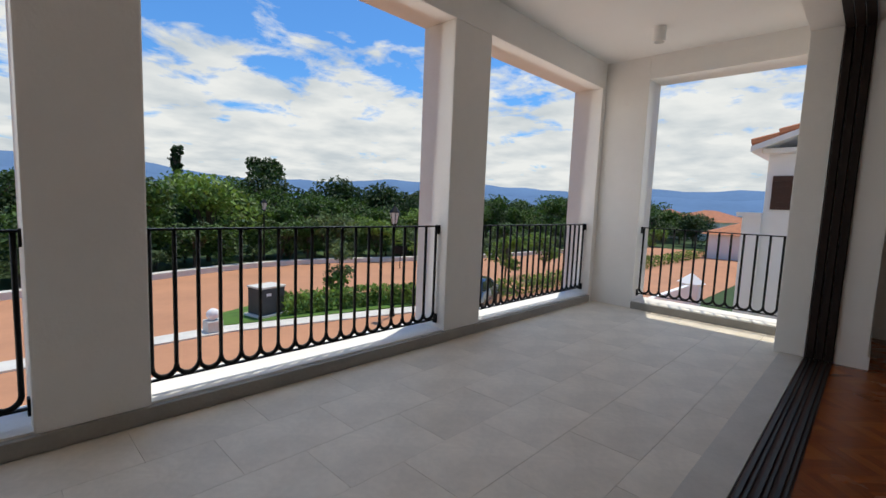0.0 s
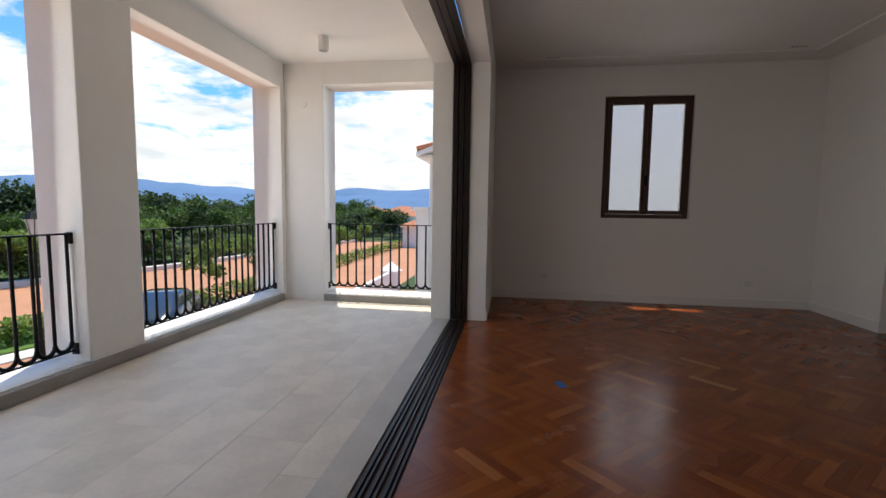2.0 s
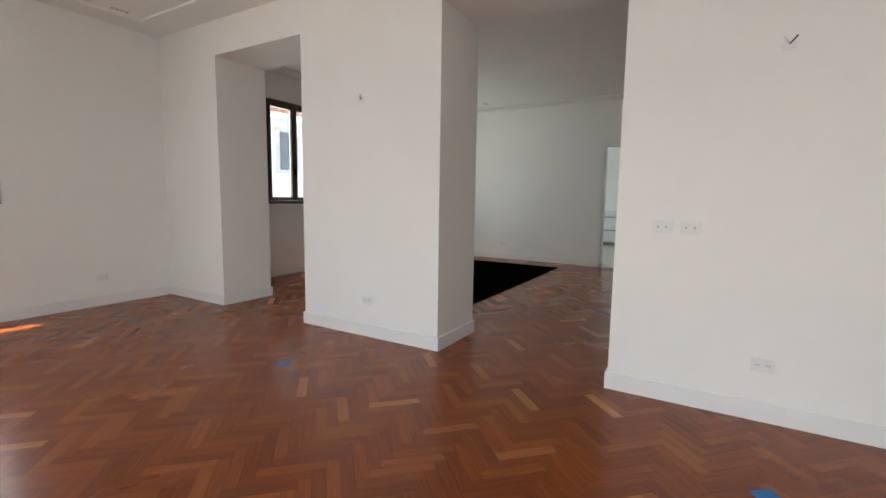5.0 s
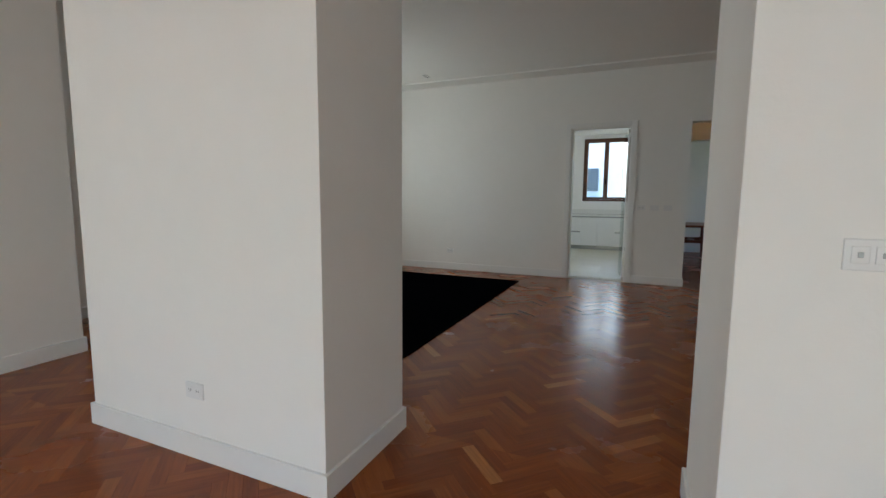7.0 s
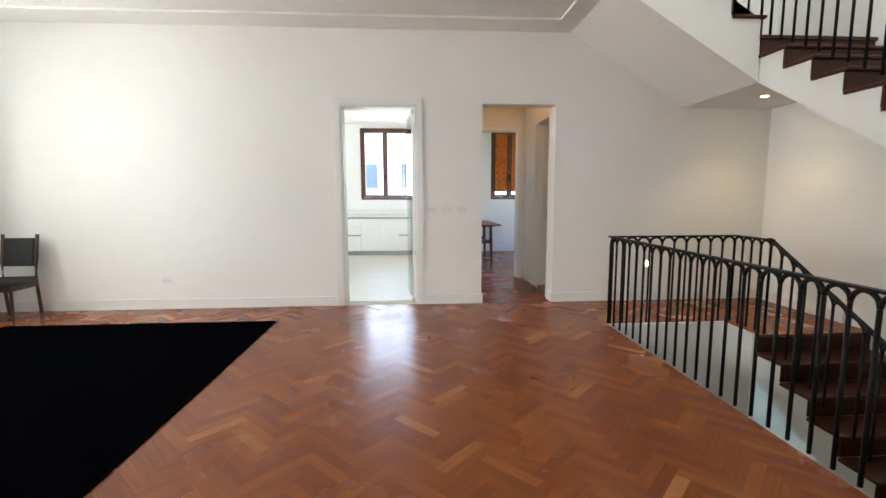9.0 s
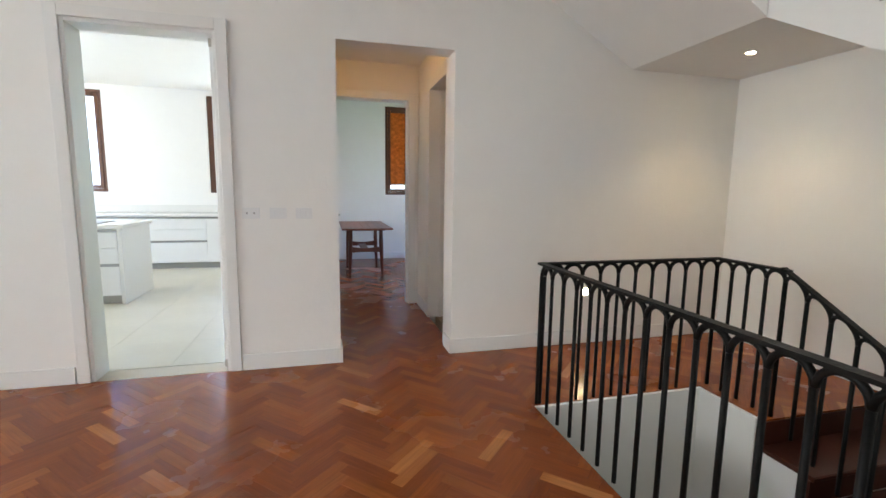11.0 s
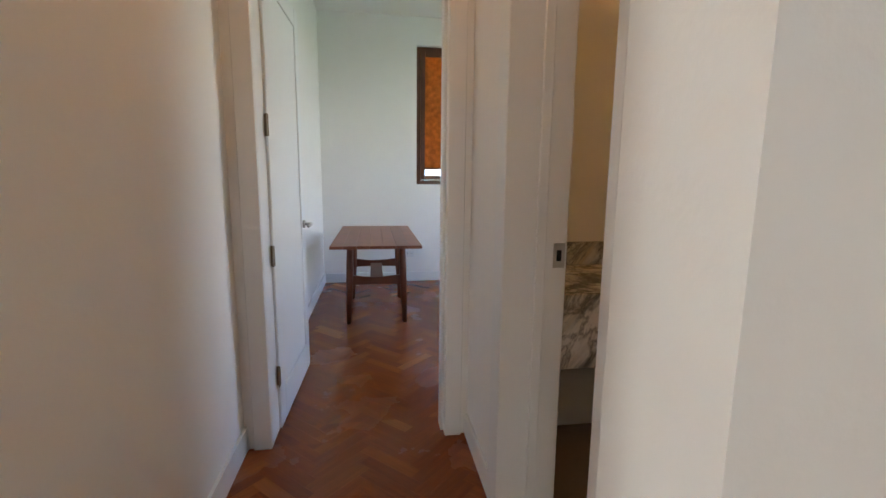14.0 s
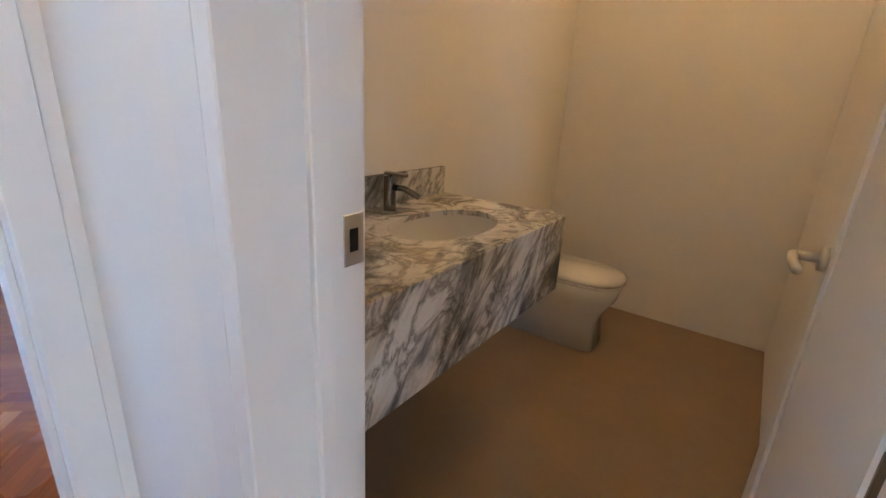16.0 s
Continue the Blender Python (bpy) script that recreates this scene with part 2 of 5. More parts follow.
IRON = material("black_iron", (0.007, 0.007, 0.007), 0.5, vary=0.2, scale=20, bump=0.2, spec=0.2)
LIMESTONE = material("limestone", (0.65, 0.585, 0.49), 0.55, vary=0.15, scale=3.0, bump=0.15, bump_scale=30, rnd=0.04)
GROUT = material("grout", (0.60, 0.545, 0.46), 0.85, vary=0.06)
KERBSTONE = material("kerb_stone", (0.30, 0.285, 0.26), 0.7, vary=0.14, scale=5, bump=0.2, bump_scale=50)
GAP = material("dark_gap", (0.07, 0.022, 0.010), 0.6, vary=0.1)
CHROME = material("brushed_nickel", (0.56, 0.54, 0.50), 0.28, metal=1.0, vary=0.03, scale=30)
TAPMETAL = material("dark_chrome", (0.22, 0.21, 0.20), 0.16, metal=1.0, vary=0.03, scale=30)
BRONZE = material("dull_bronze", (0.20, 0.145, 0.095), 0.45, metal=0.8, vary=0.1, scale=30)
DARKMETAL = material("track_metal", (0.022, 0.020, 0.019), 0.45, metal=0.5, vary=0.1, scale=12)
RUG = material("black_rug", (0.0018, 0.002, 0.0028), 0.95, vary=0.35, scale=14, bump=0.6, bump_scale=260, spec=0.0)
LEATHER = material("black_leather", (0.005, 0.005, 0.006), 0.5, vary=0.2, scale=7, bump=0.15, bump_scale=120)
CHAIRWOOD = material("chair_wood", (0.055, 0.020, 0.012), 0.4, vary=0.25, scale=9)
STAIRWOOD = material("stair_wood", (0.055, 0.013, 0.007), 0.34, vary=0.3, scale=4, bump=0.05, spec=0.3)
TABLEWOOD = material("table_wood", (0.22, 0.058, 0.022), 0.36, vary=0.25, scale=7, rnd=0.22)
TABLEDARK = material("table_frame_wood", (0.13, 0.032, 0.013), 0.38, vary=0.25, scale=7)
KITCHENFLOOR = material("kitchen_floor_stone", (0.60, 0.56, 0.46), 0.42, vary=0.06, scale=2.2)
BATHFLOOR = material("bath_floor_stone", (0.30, 0.215, 0.145), 0.5, vary=0.10, scale=3)
CERAMIC = material("ceramic", (0.78, 0.77, 0.74), 0.12, vary=0.01, scale=3, coat=0.4)
STEELGREY = material("steel_plinth", (0.36, 0.36, 0.35), 0.35, metal=0.8, vary=0.05)
TAPE = material("blue_tape", (0.02, 0.16, 0.42), 0.6, vary=0.15, scale=30)
BURLAP = material("amber_blind", (0.52, 0.19, 0.045), 0.8, vary=0.45, scale=16, bump=0.3)


def let_light_through(m, share):
    """Thin fabric that glows with the daylight behind it."""
    n, l = m.node_tree.nodes, m.node_tree.links
    b = n["Principled BSDF"]
    tr = n.new("ShaderNodeBsdfTranslucent")
    l.new(b.inputs["Base Color"].links[0].from_socket, tr.inputs[0])
    mix = n.new("ShaderNodeMixShader")
    mix.inputs[0].default_value = share
    l.new(b.outputs[0], mix.inputs[1])
    l.new(tr.outputs[0], mix.inputs[2])
    l.new(mix.outputs[0], n["Material Output"].inputs[0])


let_light_through(BURLAP, 0.65)
THRESHOLD = material("threshold_stone", (0.50, 0.47, 0.42), 0.6, vary=0.12, scale=4, bump=0.2, bump_scale=50)
MARBLE = marble_material("veined_marble")
PARQUET = parquet_material("parquet_plank", False)
PARQUET_REST = parquet_material("parquet_rest", True)
GLASS = glass_material("window_glass")
DOORGLASS = glass_material("door_glass", (0.86, 0.95, 0.92))
BULB = glow_material("bulb_glow", (1.0, 0.86, 0.62), 14)
STEPGLOW = glow_material("step_glow", (1.0, 0.85, 0.55), 7)
GRASS = material("grass", (0.075, 0.16, 0.02), 0.9, vary=0.4, scale=2.5)
LEAF = material("leaves", (0.062, 0.125, 0.02), 0.6, vary=0.3, scale=0.8, rnd=0.55, island=True)
LEAF_LIGHT = material("light_leaves", (0.16, 0.26, 0.045), 0.6, vary=0.3, scale=0.8, rnd=0.5, island=True)
LEAF_DARK = material("dark_leaves", (0.034, 0.07, 0.017), 0.65, vary=0.3, scale=0.8, rnd=0.5, island=True)
LEAF_GREY = material("grey_leaves", (0.12, 0.175, 0.06), 0.6, vary=0.3, scale=0.8, rnd=0.5, island=True)
for leafy in (LEAF, LEAF_LIGHT, LEAF_DARK, LEAF_GREY):
    let_light_through(leafy, 0.3)
BARK = material("bark", (0.10, 0.075, 0.05), 0.9, vary=0.3, scale=6, bump=0.5)
PAVERS = material("terracotta_pavers", (0.50, 0.235, 0.125), 0.85, vary=0.12, scale=0.5, bump=0.3, bump_scale=9)
CONCRETE = material("concrete_kerb", (0.66, 0.63, 0.57), 0.85, vary=0.12, scale=2)
FARGREEN = material("far_ground", (0.045, 0.085, 0.022), 0.95, vary=0.4, scale=0.06)
# The haze of distance is painted into this blue base colour.
HILL = material("hills_haze_tint", (0.13, 0.22, 0.36), 1.0, vary=0.12, scale=0.004, spec=0.0)
HOUSEWHITE = material("house_plaster", (0.87, 0.865, 0.85), 0.85, vary=0.04, scale=0.6, bump=0.2, bump_scale=20)
ROOFTILE = material("clay_tile", (0.47, 0.17, 0.075), 0.8, vary=0.25, scale=2, rnd=0.2, island=True)
BOXGREY = material("utility_grey", (0.045, 0.05, 0.055), 0.6, vary=0.15, scale=5)
CARPAINT = material("black_car_paint", (0.010, 0.011, 0.013), 0.2, vary=0.05, coat=0.8)
CARGLASS = material("car_glass", (0.02, 0.025, 0.03), 0.05, vary=0.05)
RUBBER = material("rubber", (0.015, 0.015, 0.015), 0.85, vary=0.1)
LAMPGLASS = material("lantern_glass", (0.62, 0.64, 0.62), 0.25, vary=0.05)
HOUSEGLASS = material("house_window_glass", (0.10, 0.13, 0.15), 0.15, vary=0.1)

# ---- mesh helpers ----


def bx(bm, x0, x1, y0, y1, z0, z1, m=None):
    """A box between two corners, turned by m if given. Returns its vertices."""
    r = bmesh.ops.create_cube(bm, size=1.0)["verts"]
    c = Matrix.Translation(((x0 + x1) / 2, (y0 + y1) / 2, (z0 + z1) / 2)) @ Matrix.Diagonal((abs(x1 - x0), abs(y1 - y0), abs(z1 - z0), 1))
    bmesh.ops.transform(bm, matrix=(m @ c) if m else c, verts=r)
    return r


def cyl(bm, a, b, r0, r1=None, seg=10, caps=True):
    """A tapered round bar from a to b."""
    a, b = Vector(a), Vector(b)
    d = b - a
    v = bmesh.ops.create_cone(bm, cap_ends=caps, segments=seg, radius1=r0, radius2=r0 if r1 is None else r1, depth=d.length)["verts"]
    m = Matrix.Translation((a + b) / 2) @ d.to_track_quat("Z", "Y").to_matrix().to_4x4()
    bmesh.ops.transform(bm, matrix=m, verts=v)
    return v


def tube(bm, points, w, seg=6):
    """A round bar along points."""
    pts = [Vector(p) for p in points]
    rings = []
    for i, p in enumerate(pts):
        d = (pts[min(i + 1, len(pts) - 1)] - pts[max(i - 1, 0)]).normalized()
        q = d.to_track_quat("Z", "Y").to_matrix()
        rings.append([bm.verts.new(p + q @ Vector((w * math.cos(k * math.tau / seg), w * math.sin(k * math.tau / seg), 0))) for k in range(seg)])
    for a, b in zip(rings, rings[1:]):
        for k in range(seg):
            bm.faces.new((a[k], a[(k + 1) % seg], b[(k + 1) % seg], b[k]))
    bm.faces.new(rings[0][::-1])
    bm.faces.new(rings[-1])


def bevel(bm, w, seg=1):
    bmesh.ops.bevel(bm, geom=list(bm.edges), offset=w, segments=seg, profile=0.6, affect="EDGES", clamp_overlap=True)


def smooth(bm):
    for f in bm.faces:
        f.smooth = True


def link(name, bm, mat):
    bmesh.ops.recalc_face_normals(bm, faces=bm.faces)
    me = bpy.data.meshes.new(name)
    bm.to_mesh(me)
    bm.free()
    me.materials.append(mat)
    return new(name, me)


def part(name, bm, mat, parent, label=""):
    ob = link(name, bm, mat)
    ob.parent = parent
    return tagged(ob, label) if label else ob


def box_part(name, dims, mat, parent, bev=0.0, label="", seg=1):
    bm = bmesh.new()
    bx(bm, *dims)
    if bev:
        bevel(bm, bev, seg)
    return part(name, bm, mat, parent, label)


def thing(name, label, category, group="", m=None, kind=""):
    ob = new(name)
    ob.empty_display_size = 0.1
    if m is not None:
        ob.matrix_basis = m
    return tagged(ob, label, category, group, kind)


def structure(name, boxes, mat, label, category="wall", bev=0.0):
    bm = bmesh.new()
    for b in boxes:
        bx(bm, *b)
    if bev:
        bevel(bm, bev, 2)
    return tagged(link(name, bm, mat), label, category, kind="structure")


def wall_cells(axis, a0, a1, t0, t1, z0, z1, holes):
    """Boxes of a wall along x or y from a0 to a1, with holes (b0, b1, h0, h1)."""
    cells, edge = [], a0
    for b0, b1, h0, h1 in sorted(holes):
        if b0 > edge:
            cells.append((edge, b0, z0, z1))
        if h0 > z0:
            cells.append((b0, b1, z0, h0))
        if h1 < z1:
            cells.append((b0, b1, h1, z1))
        edge = b1
    if edge < a1:
        cells.append((edge, a1, z0, z1))
    if axis == "x":
        return [(p, q, t0, t1, r, s) for p, q, r, s in cells]
    return [(t0, t1, p, q, r, s) for p, q, r, s in cells]


# ---- the house: walls, floors, ceilings ----
WX = -6.588           # window wall, inner face
PY0, PY1 = 4.27, 4.94  # wall with the two openings
KY0, KY1 = 10.35, 10.55  # wall of the kitchen door and the corridor
RX = 3.0              # wall beside the stairs
CZ = 3.27             # ceiling
RISE, RUN, SX0 = 0.178, 0.30, 1.84
ZB = -3.0             # floor below, in the stairwell

WINS = [(1.53, 2.69), (5.84, 7.00), (8.11, 9.27)]
structure("wall_window_side", wall_cells("y", 0.02, KY1, WX - 0.30, WX, -3.2, CZ + 3, [(a, b, 1.19, 2.86) for a, b in WINS]), PLASTER,
          "white plastered wall with three dark wooden windows")
structure("wall_between_rooms", wall_cells("x", WX, RX, PY0, PY1, 0.0, CZ, [(-5.44, -4.055, 0, 2.886), (-2.445, -1.045, 0, 2.886)]), PLASTER,
          "thick white wall with two tall open passages", bev=0.004)
structure("wall_kitchen_side", wall_cells("x", WX, RX, KY0, KY1, -0.3, 6.2, [(-2.33, -1.435, -0.3, 2.41), (-0.64, 0.26, -0.3, 2.43)]), PLASTER,
          "white plastered wall with kitchen door and corridor")
structure("wall_stair_side", wall_cells("y", -0.19, 15.9, RX, RX + 0.2, ZB, 6.2, [(13.1, 14.8, 1.0, 2.8)]), PLASTER, "plain white plastered wall beside the stairs")
structure("wall_balcony_side", [(-6.888, -5.083, -0.19, 0.02, -3.2, CZ), (-5.083, 2.4, -0.19, 0.02, 2.90, CZ), (2.4, RX, -0.19, 0.02, 0, CZ)], PLASTER,
          "white wall with a wide opening to the balcony")
structure("wall_balcony_outer_face", [(-5.8, -5.083, -0.62, -0.39, -3.2, 3.2), (-6.888, -5.8, -0.45, -0.19, -3.2, 3.6), (-5.083, 2.4, -0.62, -0.39, 2.90, 3.2),
                                      (-5.8, -5.12, -0.39, -0.19, -3.2, 3.2), (2.4, RX, -0.62, -0.19, 0, 3.2)], OUTER,
          "white rendered outer wall around the sliding door", bev=0.006)
structure("wall_balcony_end", [(-6.2, -5.8, -3.2, -2.24, -3.2, 3.6), (-6.2, -5.8, -0.70, -0.45, -3.2, 3.6), (-6.2, -5.8, -2.24, -0.70, 2.91, 3.6),
                               (-6.2, -5.8, -2.24, -0.70, -3.2, 0.10)], OUTER, "white rendered end wall with a railed opening", bev=0.008)
structure("wall_balcony_right_end", [(RX, RX + 0.3, -3.2, -0.39, -3.2, 3.6)], OUTER, "white rendered wall closing the balcony")
structure("balcony_beam", [(-5.8, RX, -3.2, -2.8, 2.86, 3.6)], OUTER, "white rendered beam over the balcony columns", "beam", bev=0.01)
for i, (a, b) in enumerate(((-5.8, -5.70), (-3.344, -2.839), (-0.526, -0.042), (2.27, 2.77))):
    structure("column", [(a, b, -3.2, -2.8, -3.2, 2.86)], OUTER, "square white rendered balcony column", "column", bev=0.012 if i else 0.0)
structure("balcony_parapet_base", [(a, b, -3.2, -2.82, -3.2, 0.10) for a, b in ((-5.70, -3.344), (-2.839, -0.526), (-0.042, 2.27), (2.77, RX))], OUTER,
          "white rendered sill under the balcony railing", "sill")
structure("balcony_kerb", [(-5.70, RX, -2.82, -2.775, 0.0, 0.09), (-5.8, -5.76, -2.24, -0.70, 0.0, 0.09)], KERBSTONE, "grey stone upstand along the balcony edge", "kerb", bev=0.006)
structure("balcony_ceiling", [(-5.8, RX, -2.8, -0.39, 3.19, 3.35)], CEILING, "white plastered balcony ceiling", "ceiling")
structure("balcony_slab", [(-5.8, RX, -2.8, -0.19, -0.4, -0.02)], GROUT, "bed of the balcony floor", "floor")
structure("roof_slab", [(-6.888, RX, -3.2, KY1, 6.2, 6.4)], CEILING, "flat slab above the upper floor", "ceiling")
structure("upper_walls", [(-6.888, RX, 4.74, PY1, CZ + 0.2, 6.2), (0.36, 0.56, PY1, KY0, CZ + 0.2, 6.2)], PLASTER, "white walls around the upper stairwell")


def ceiling_with_moulding(name, x0, x1, y0, y1, z, inset, label):
    """Flat ceiling with a shallow raised border strip set in from the walls."""
    bm = bmesh.new()
    bx(bm, x0, x1, y0, y1, z, z + 0.2)
    w = 0.035
    a0, a1, b0, b1 = x0 + inset, x1 - inset, y0 + inset, y1 - inset
    for k, d in ((0, 0.014), (0.028, 0.022)):
        for r in ((a0 + k, a1 - k, b0 + k, b0 + k + w), (a0 + k, a1 - k, b1 - k - w, b1 - k), (a0 + k, a0 + k + w, b0 + k + w, b1 - k - w), (a1 - k - w, a1 - k, b0 + k + w, b1 - k - w)):
            bx(bm, *r, z - d, z + 0.002)
    # lowered margin between the strip and the walls
    for r in ((x0, x1, y0, b0), (x0, x1, b1, y1), (x0, a0, b0, b1), (a1, x1, b0, b1)):
        bx(bm, *r, z - 0.008, z + 0.001)
    return tagged(link(name, bm, CEILING), label, "ceiling", kind="structure")


ceiling_with_moulding("ceiling_living", WX, RX, 0.02, PY0, CZ, 0.34, "white living room ceiling with a thin moulded border")
ceiling_with_moulding("ceiling_hall", WX, 0.56, PY1, KY0, CZ, 0.34, "white hall ceiling with a thin moulded border")
structure("floor_bed", [(WX, RX, -0.19, PY1, -0.3, -0.02), (WX, 0.53, PY1, KY0, -0.3, -0.02), (0.53, RX, 9.34, KY0, -0.3, -0.02), (SX0, RX, 8.885, 9.34, -0.3, -0.02),
                        (-2.33, -1.435, KY0, KY1, -0.3, -0.02), (-0.85, 0.34, KY0, 12.25, -0.3, -0.02), (-0.85, RX, 12.25, 15.9, -0.3, -0.02)], GAP, "dark bed of the wooden floor", "floor")
structure("stairwell_lining", [(0.50, 0.53, PY1, 9.34, ZB, -0.021), (0.53, SX0 - 0.045, 9.312, 9.339, ZB, -0.003), (SX0 - 0.045, SX0 - 0.021, 8.885, 9.339, ZB, -0.003), (0.53, RX, PY1 - 0.1, PY1 - 0.002, ZB, -0.021)], PLASTER, "white plastered lining of the stairwell")
structure("floor_below", [(0.4, RX, PY1, 9.3, ZB - 0.1, ZB)], LIMESTONE, "pale stone floor at the foot of the stairs", "floor")

# kitchen shell
structure("wall_kitchen_back", wall_cells("x", -6.9, 3.2, 15.67, 15.9, -0.3, CZ, [(-5.5, -4.3, 1.26, 2.93), (-2.72, -1.56, 1.26, 2.93), (0.39, 1.3, 1.26, 2.94)]), PLASTER, "white back wall with windows of kitchen and study")
# the opening here is made up, as a place for the side lamp
structure("wall_kitchen_left", wall_cells("y", KY1, 15.67, -6.9, -6.7, 0, CZ, [(11.8, 14.2, 1.2, 2.8)]), PLASTER, "white kitchen side wall")
structure("wall_kitchen_study", [(-0.95, -0.79, KY1, 15.67, -0.3, CZ)], PLASTER, "white wall between kitchen and corridor")
structure("kitchen_floor_bed", [(-6.7, -0.95, KY1, 15.67, -0.3, -0.02), (-2.33, -1.435, KY0 + 0.02, KY1, -0.02, -0.005)], GROUT, "bed of the kitchen floor", "floor")
structure("kitchen_ceiling", [(-6.7, -0.95, KY1, 15.67, CZ - 0.25, CZ)], CEILING, "white kitchen ceiling", "ceiling")

# corridor, bathroom and study shell
structure("wall_corridor_bath", wall_cells("y", KY1, 12.06, 0.32, 0.52, -0.3, CZ, [(10.70, 11.47, -0.3, 2.40)]), PLASTER, "white corridor wall with the bathroom door")
structure("wall_corridor_corner", [(0.262, 0.32, KY1, 10.635, -0.3, CZ)], PLASTER, "white plastered corner of the corridor opening")
structure("wall_corridor_end", wall_cells("x", -0.79, RX, 12.06, 12.24, -0.3, CZ, [(-0.70, 0.24, -0.3, 2.40)]), PLASTER, "white wall at the end of the corridor")
structure("corridor_ceiling", [(-0.79, 0.32, KY1, 12.06, 2.75, 2.95)], CEILING, "white lowered corridor ceiling", "ceiling")
structure("bath_ceiling", [(0.52, RX, KY1, 12.06, 2.95, 3.1)], CEILING, "white bathroom ceiling", "ceiling")
structure("bath_near_wall", [(0.52, RX, KY1, 10.66, 0, 2.95)], PLASTER, "white bathroom wall beside the door")
structure("bath_floor", [(0.40, RX, KY1, 12.06, -0.3, 0.0)], BATHFLOOR, "brown stone bathroom floor", "floor")
structure("study_ceiling", [(-0.79, RX, 12.24, 15.67, CZ, CZ + 0.15)], CEILING, "white study ceiling", "ceiling")

# ---- skirting boards ----
def skirting(x0, x1, y0, y1, h=0.12):
    structure("baseboard", [(x0, x1, y0, y1, 0, h)], TRIM, "white painted skirting board", "baseboard", bev=0.003)


T = 0.016
skirting(WX, WX + T, 0.02 + T, PY0 - T)
skirting(WX, -5.083, 0.02, 0.02 + T)
for a, b in ((WX, -5.44 + T), (-4.055 - T, -2.445 + T), (-1.045 - T, RX)):
    skirting(a, b, PY0 - T, PY0)
    skirting(a, b, PY1, PY1 + T)
for x, s in ((-5.44, 1), (-4.055, -1), (-2.445, 1), (-1.045, -1)):
    skirting(min(x, x + s * T), max(x, x + s * T), PY0, PY1)
skirting(WX, WX + T, PY1 + T, KY0 - T)
for a, b in ((WX, -2.42), (-1.35, -0.64 + T), (0.26 - T, RX)):
    skirting(a, b, KY0 - T, KY0)
skirting(-0.64, -0.64 + T, KY0, KY1)
skirting(0.26 - T, 0.26, KY0, KY1)
skirting(-0.79, -0.79 + T, KY1, 12.06 - T)
skirting(0.32 - T, 0.32, 11.56, 12.06 - T)
skirting(-0.79 + T, -0.77, 12.06 - T, 12.06)
skirting(-0.79, 0.9, 15.67 - T, 15.67)
skirting(-0.79, -0.79 + T, 12.24, 15.67 - T)
skirting(RX - T, RX, 9.15, KY0 - T)
skirting(0.9, RX, 15.67 - T, 15.67)


# ---- windows ----
def window(name, label, m, w, h, wood, depth=0.07, glass=True):
    """Two-leaf casement; local x along the wall, y towards the room, z up from the sill's corner."""
    th = thing(name, label, "window", m=m, kind="structure")
    fw = 0.055
    for nm, d in (("jamb", (0, fw, 0, depth, 0, h)), ("jamb", (w - fw, w, 0, depth, 0, h)), ("head", (fw, w - fw, 0, depth, h - fw, h)), ("bottom_rail", (fw, w - fw, 0, depth, 0, fw))):
        box_part(nm, d, wood, th, 0.004)
    mid = w / 2
    for a, b in ((fw, mid), (mid, w - fw)):
        sash = bmesh.new()
        s = 0.058
        for d in ((a, a + s, fw, h - fw), (b - s, b, fw, h - fw), (a + s, b - s, fw, fw + s), (a + s, b - s, h - fw - s, h - fw)):
            bx(sash, d[0] + 0.002, d[1] - 0.002, 0.012, depth + 0.012, d[2] + 0.002, d[3] - 0.002)
        so = part("sash", sash, wood, th)
        g = bmesh.new()
        bx(g, a + s, b - s, 0.032, 0.040, fw + s, h - fw - s)
        pane = part("pane", g, GLASS, so)
        pane.visible_shadow = False
    hb = bmesh.new()
    bx(hb, mid - 0.02, mid + 0.02, depth + 0.012, depth + 0.02, h * 0.30, h * 0.30 + 0.09)
    bx(hb, mid - 0.011, mid + 0.011, depth + 0.02, depth + 0.06, h * 0.30 + 0.035, h * 0.30 + 0.055)
    bx(hb, mid - 0.012, mid + 0.012, depth + 0.045, depth + 0.06, h * 0.30 - 0.06, h * 0.30 + 0.055)
    part("handle", hb, IRON, th, "dark metal window handle")
    return th


# wall at x = WX: local x runs along -y, so that local y points into the room
for i, (a, b) in enumerate(WINS):
    window("window_%d" % (i + 1), "dark brown wooden two-leaf window in a deep white reveal", pose(WX - 0.12, b, 1.19, 0, 0, -90), b - a, 1.67, DARKWOOD)
window("window_4", "brown wooden two-leaf kitchen window above the counter", pose(-1.56, 15.77, 1.26, 0, 0, 180), 1.16, 1.67, BROWNWOOD)
window("window_6", "brown wooden two-leaf kitchen window above the counter", pose(-4.3, 15.77, 1.26, 0, 0, 180), 1.20, 1.67, BROWNWOOD)
window("window_5", "brown wooden study window behind a blind", pose(1.30, 15.80, 1.26, 0, 0, 180), 0.91, 1.68, BROWNWOOD)

# ---- sliding door frame and tracks ----
sl = thing("sliding_door_frame", "dark wooden frame of an open sliding balcony door with floor tracks", "door frame", kind="structure")
for k in range(3):
    y = -0.385 + 0.065 * k
    box_part("jamb_post", (-5.12, -5.083 + 0.035, y + 0.004, y + 0.06, 0.012, 2.90), DOORWOOD, sl, 0.004)
    box_part("head_rail", (-5.083, 2.4, y + 0.004, y + 0.06, 2.86, 2.898), DOORWOOD, sl)
    box_part("track", (-5.083, 2.4, y + 0.012, y + 0.030, -0.01, 0.012), DARKMETAL, sl)
    box_part("track", (-5.083, 2.4, y + 0.042, y + 0.054, -0.01, 0.009), DARKMETAL, sl)
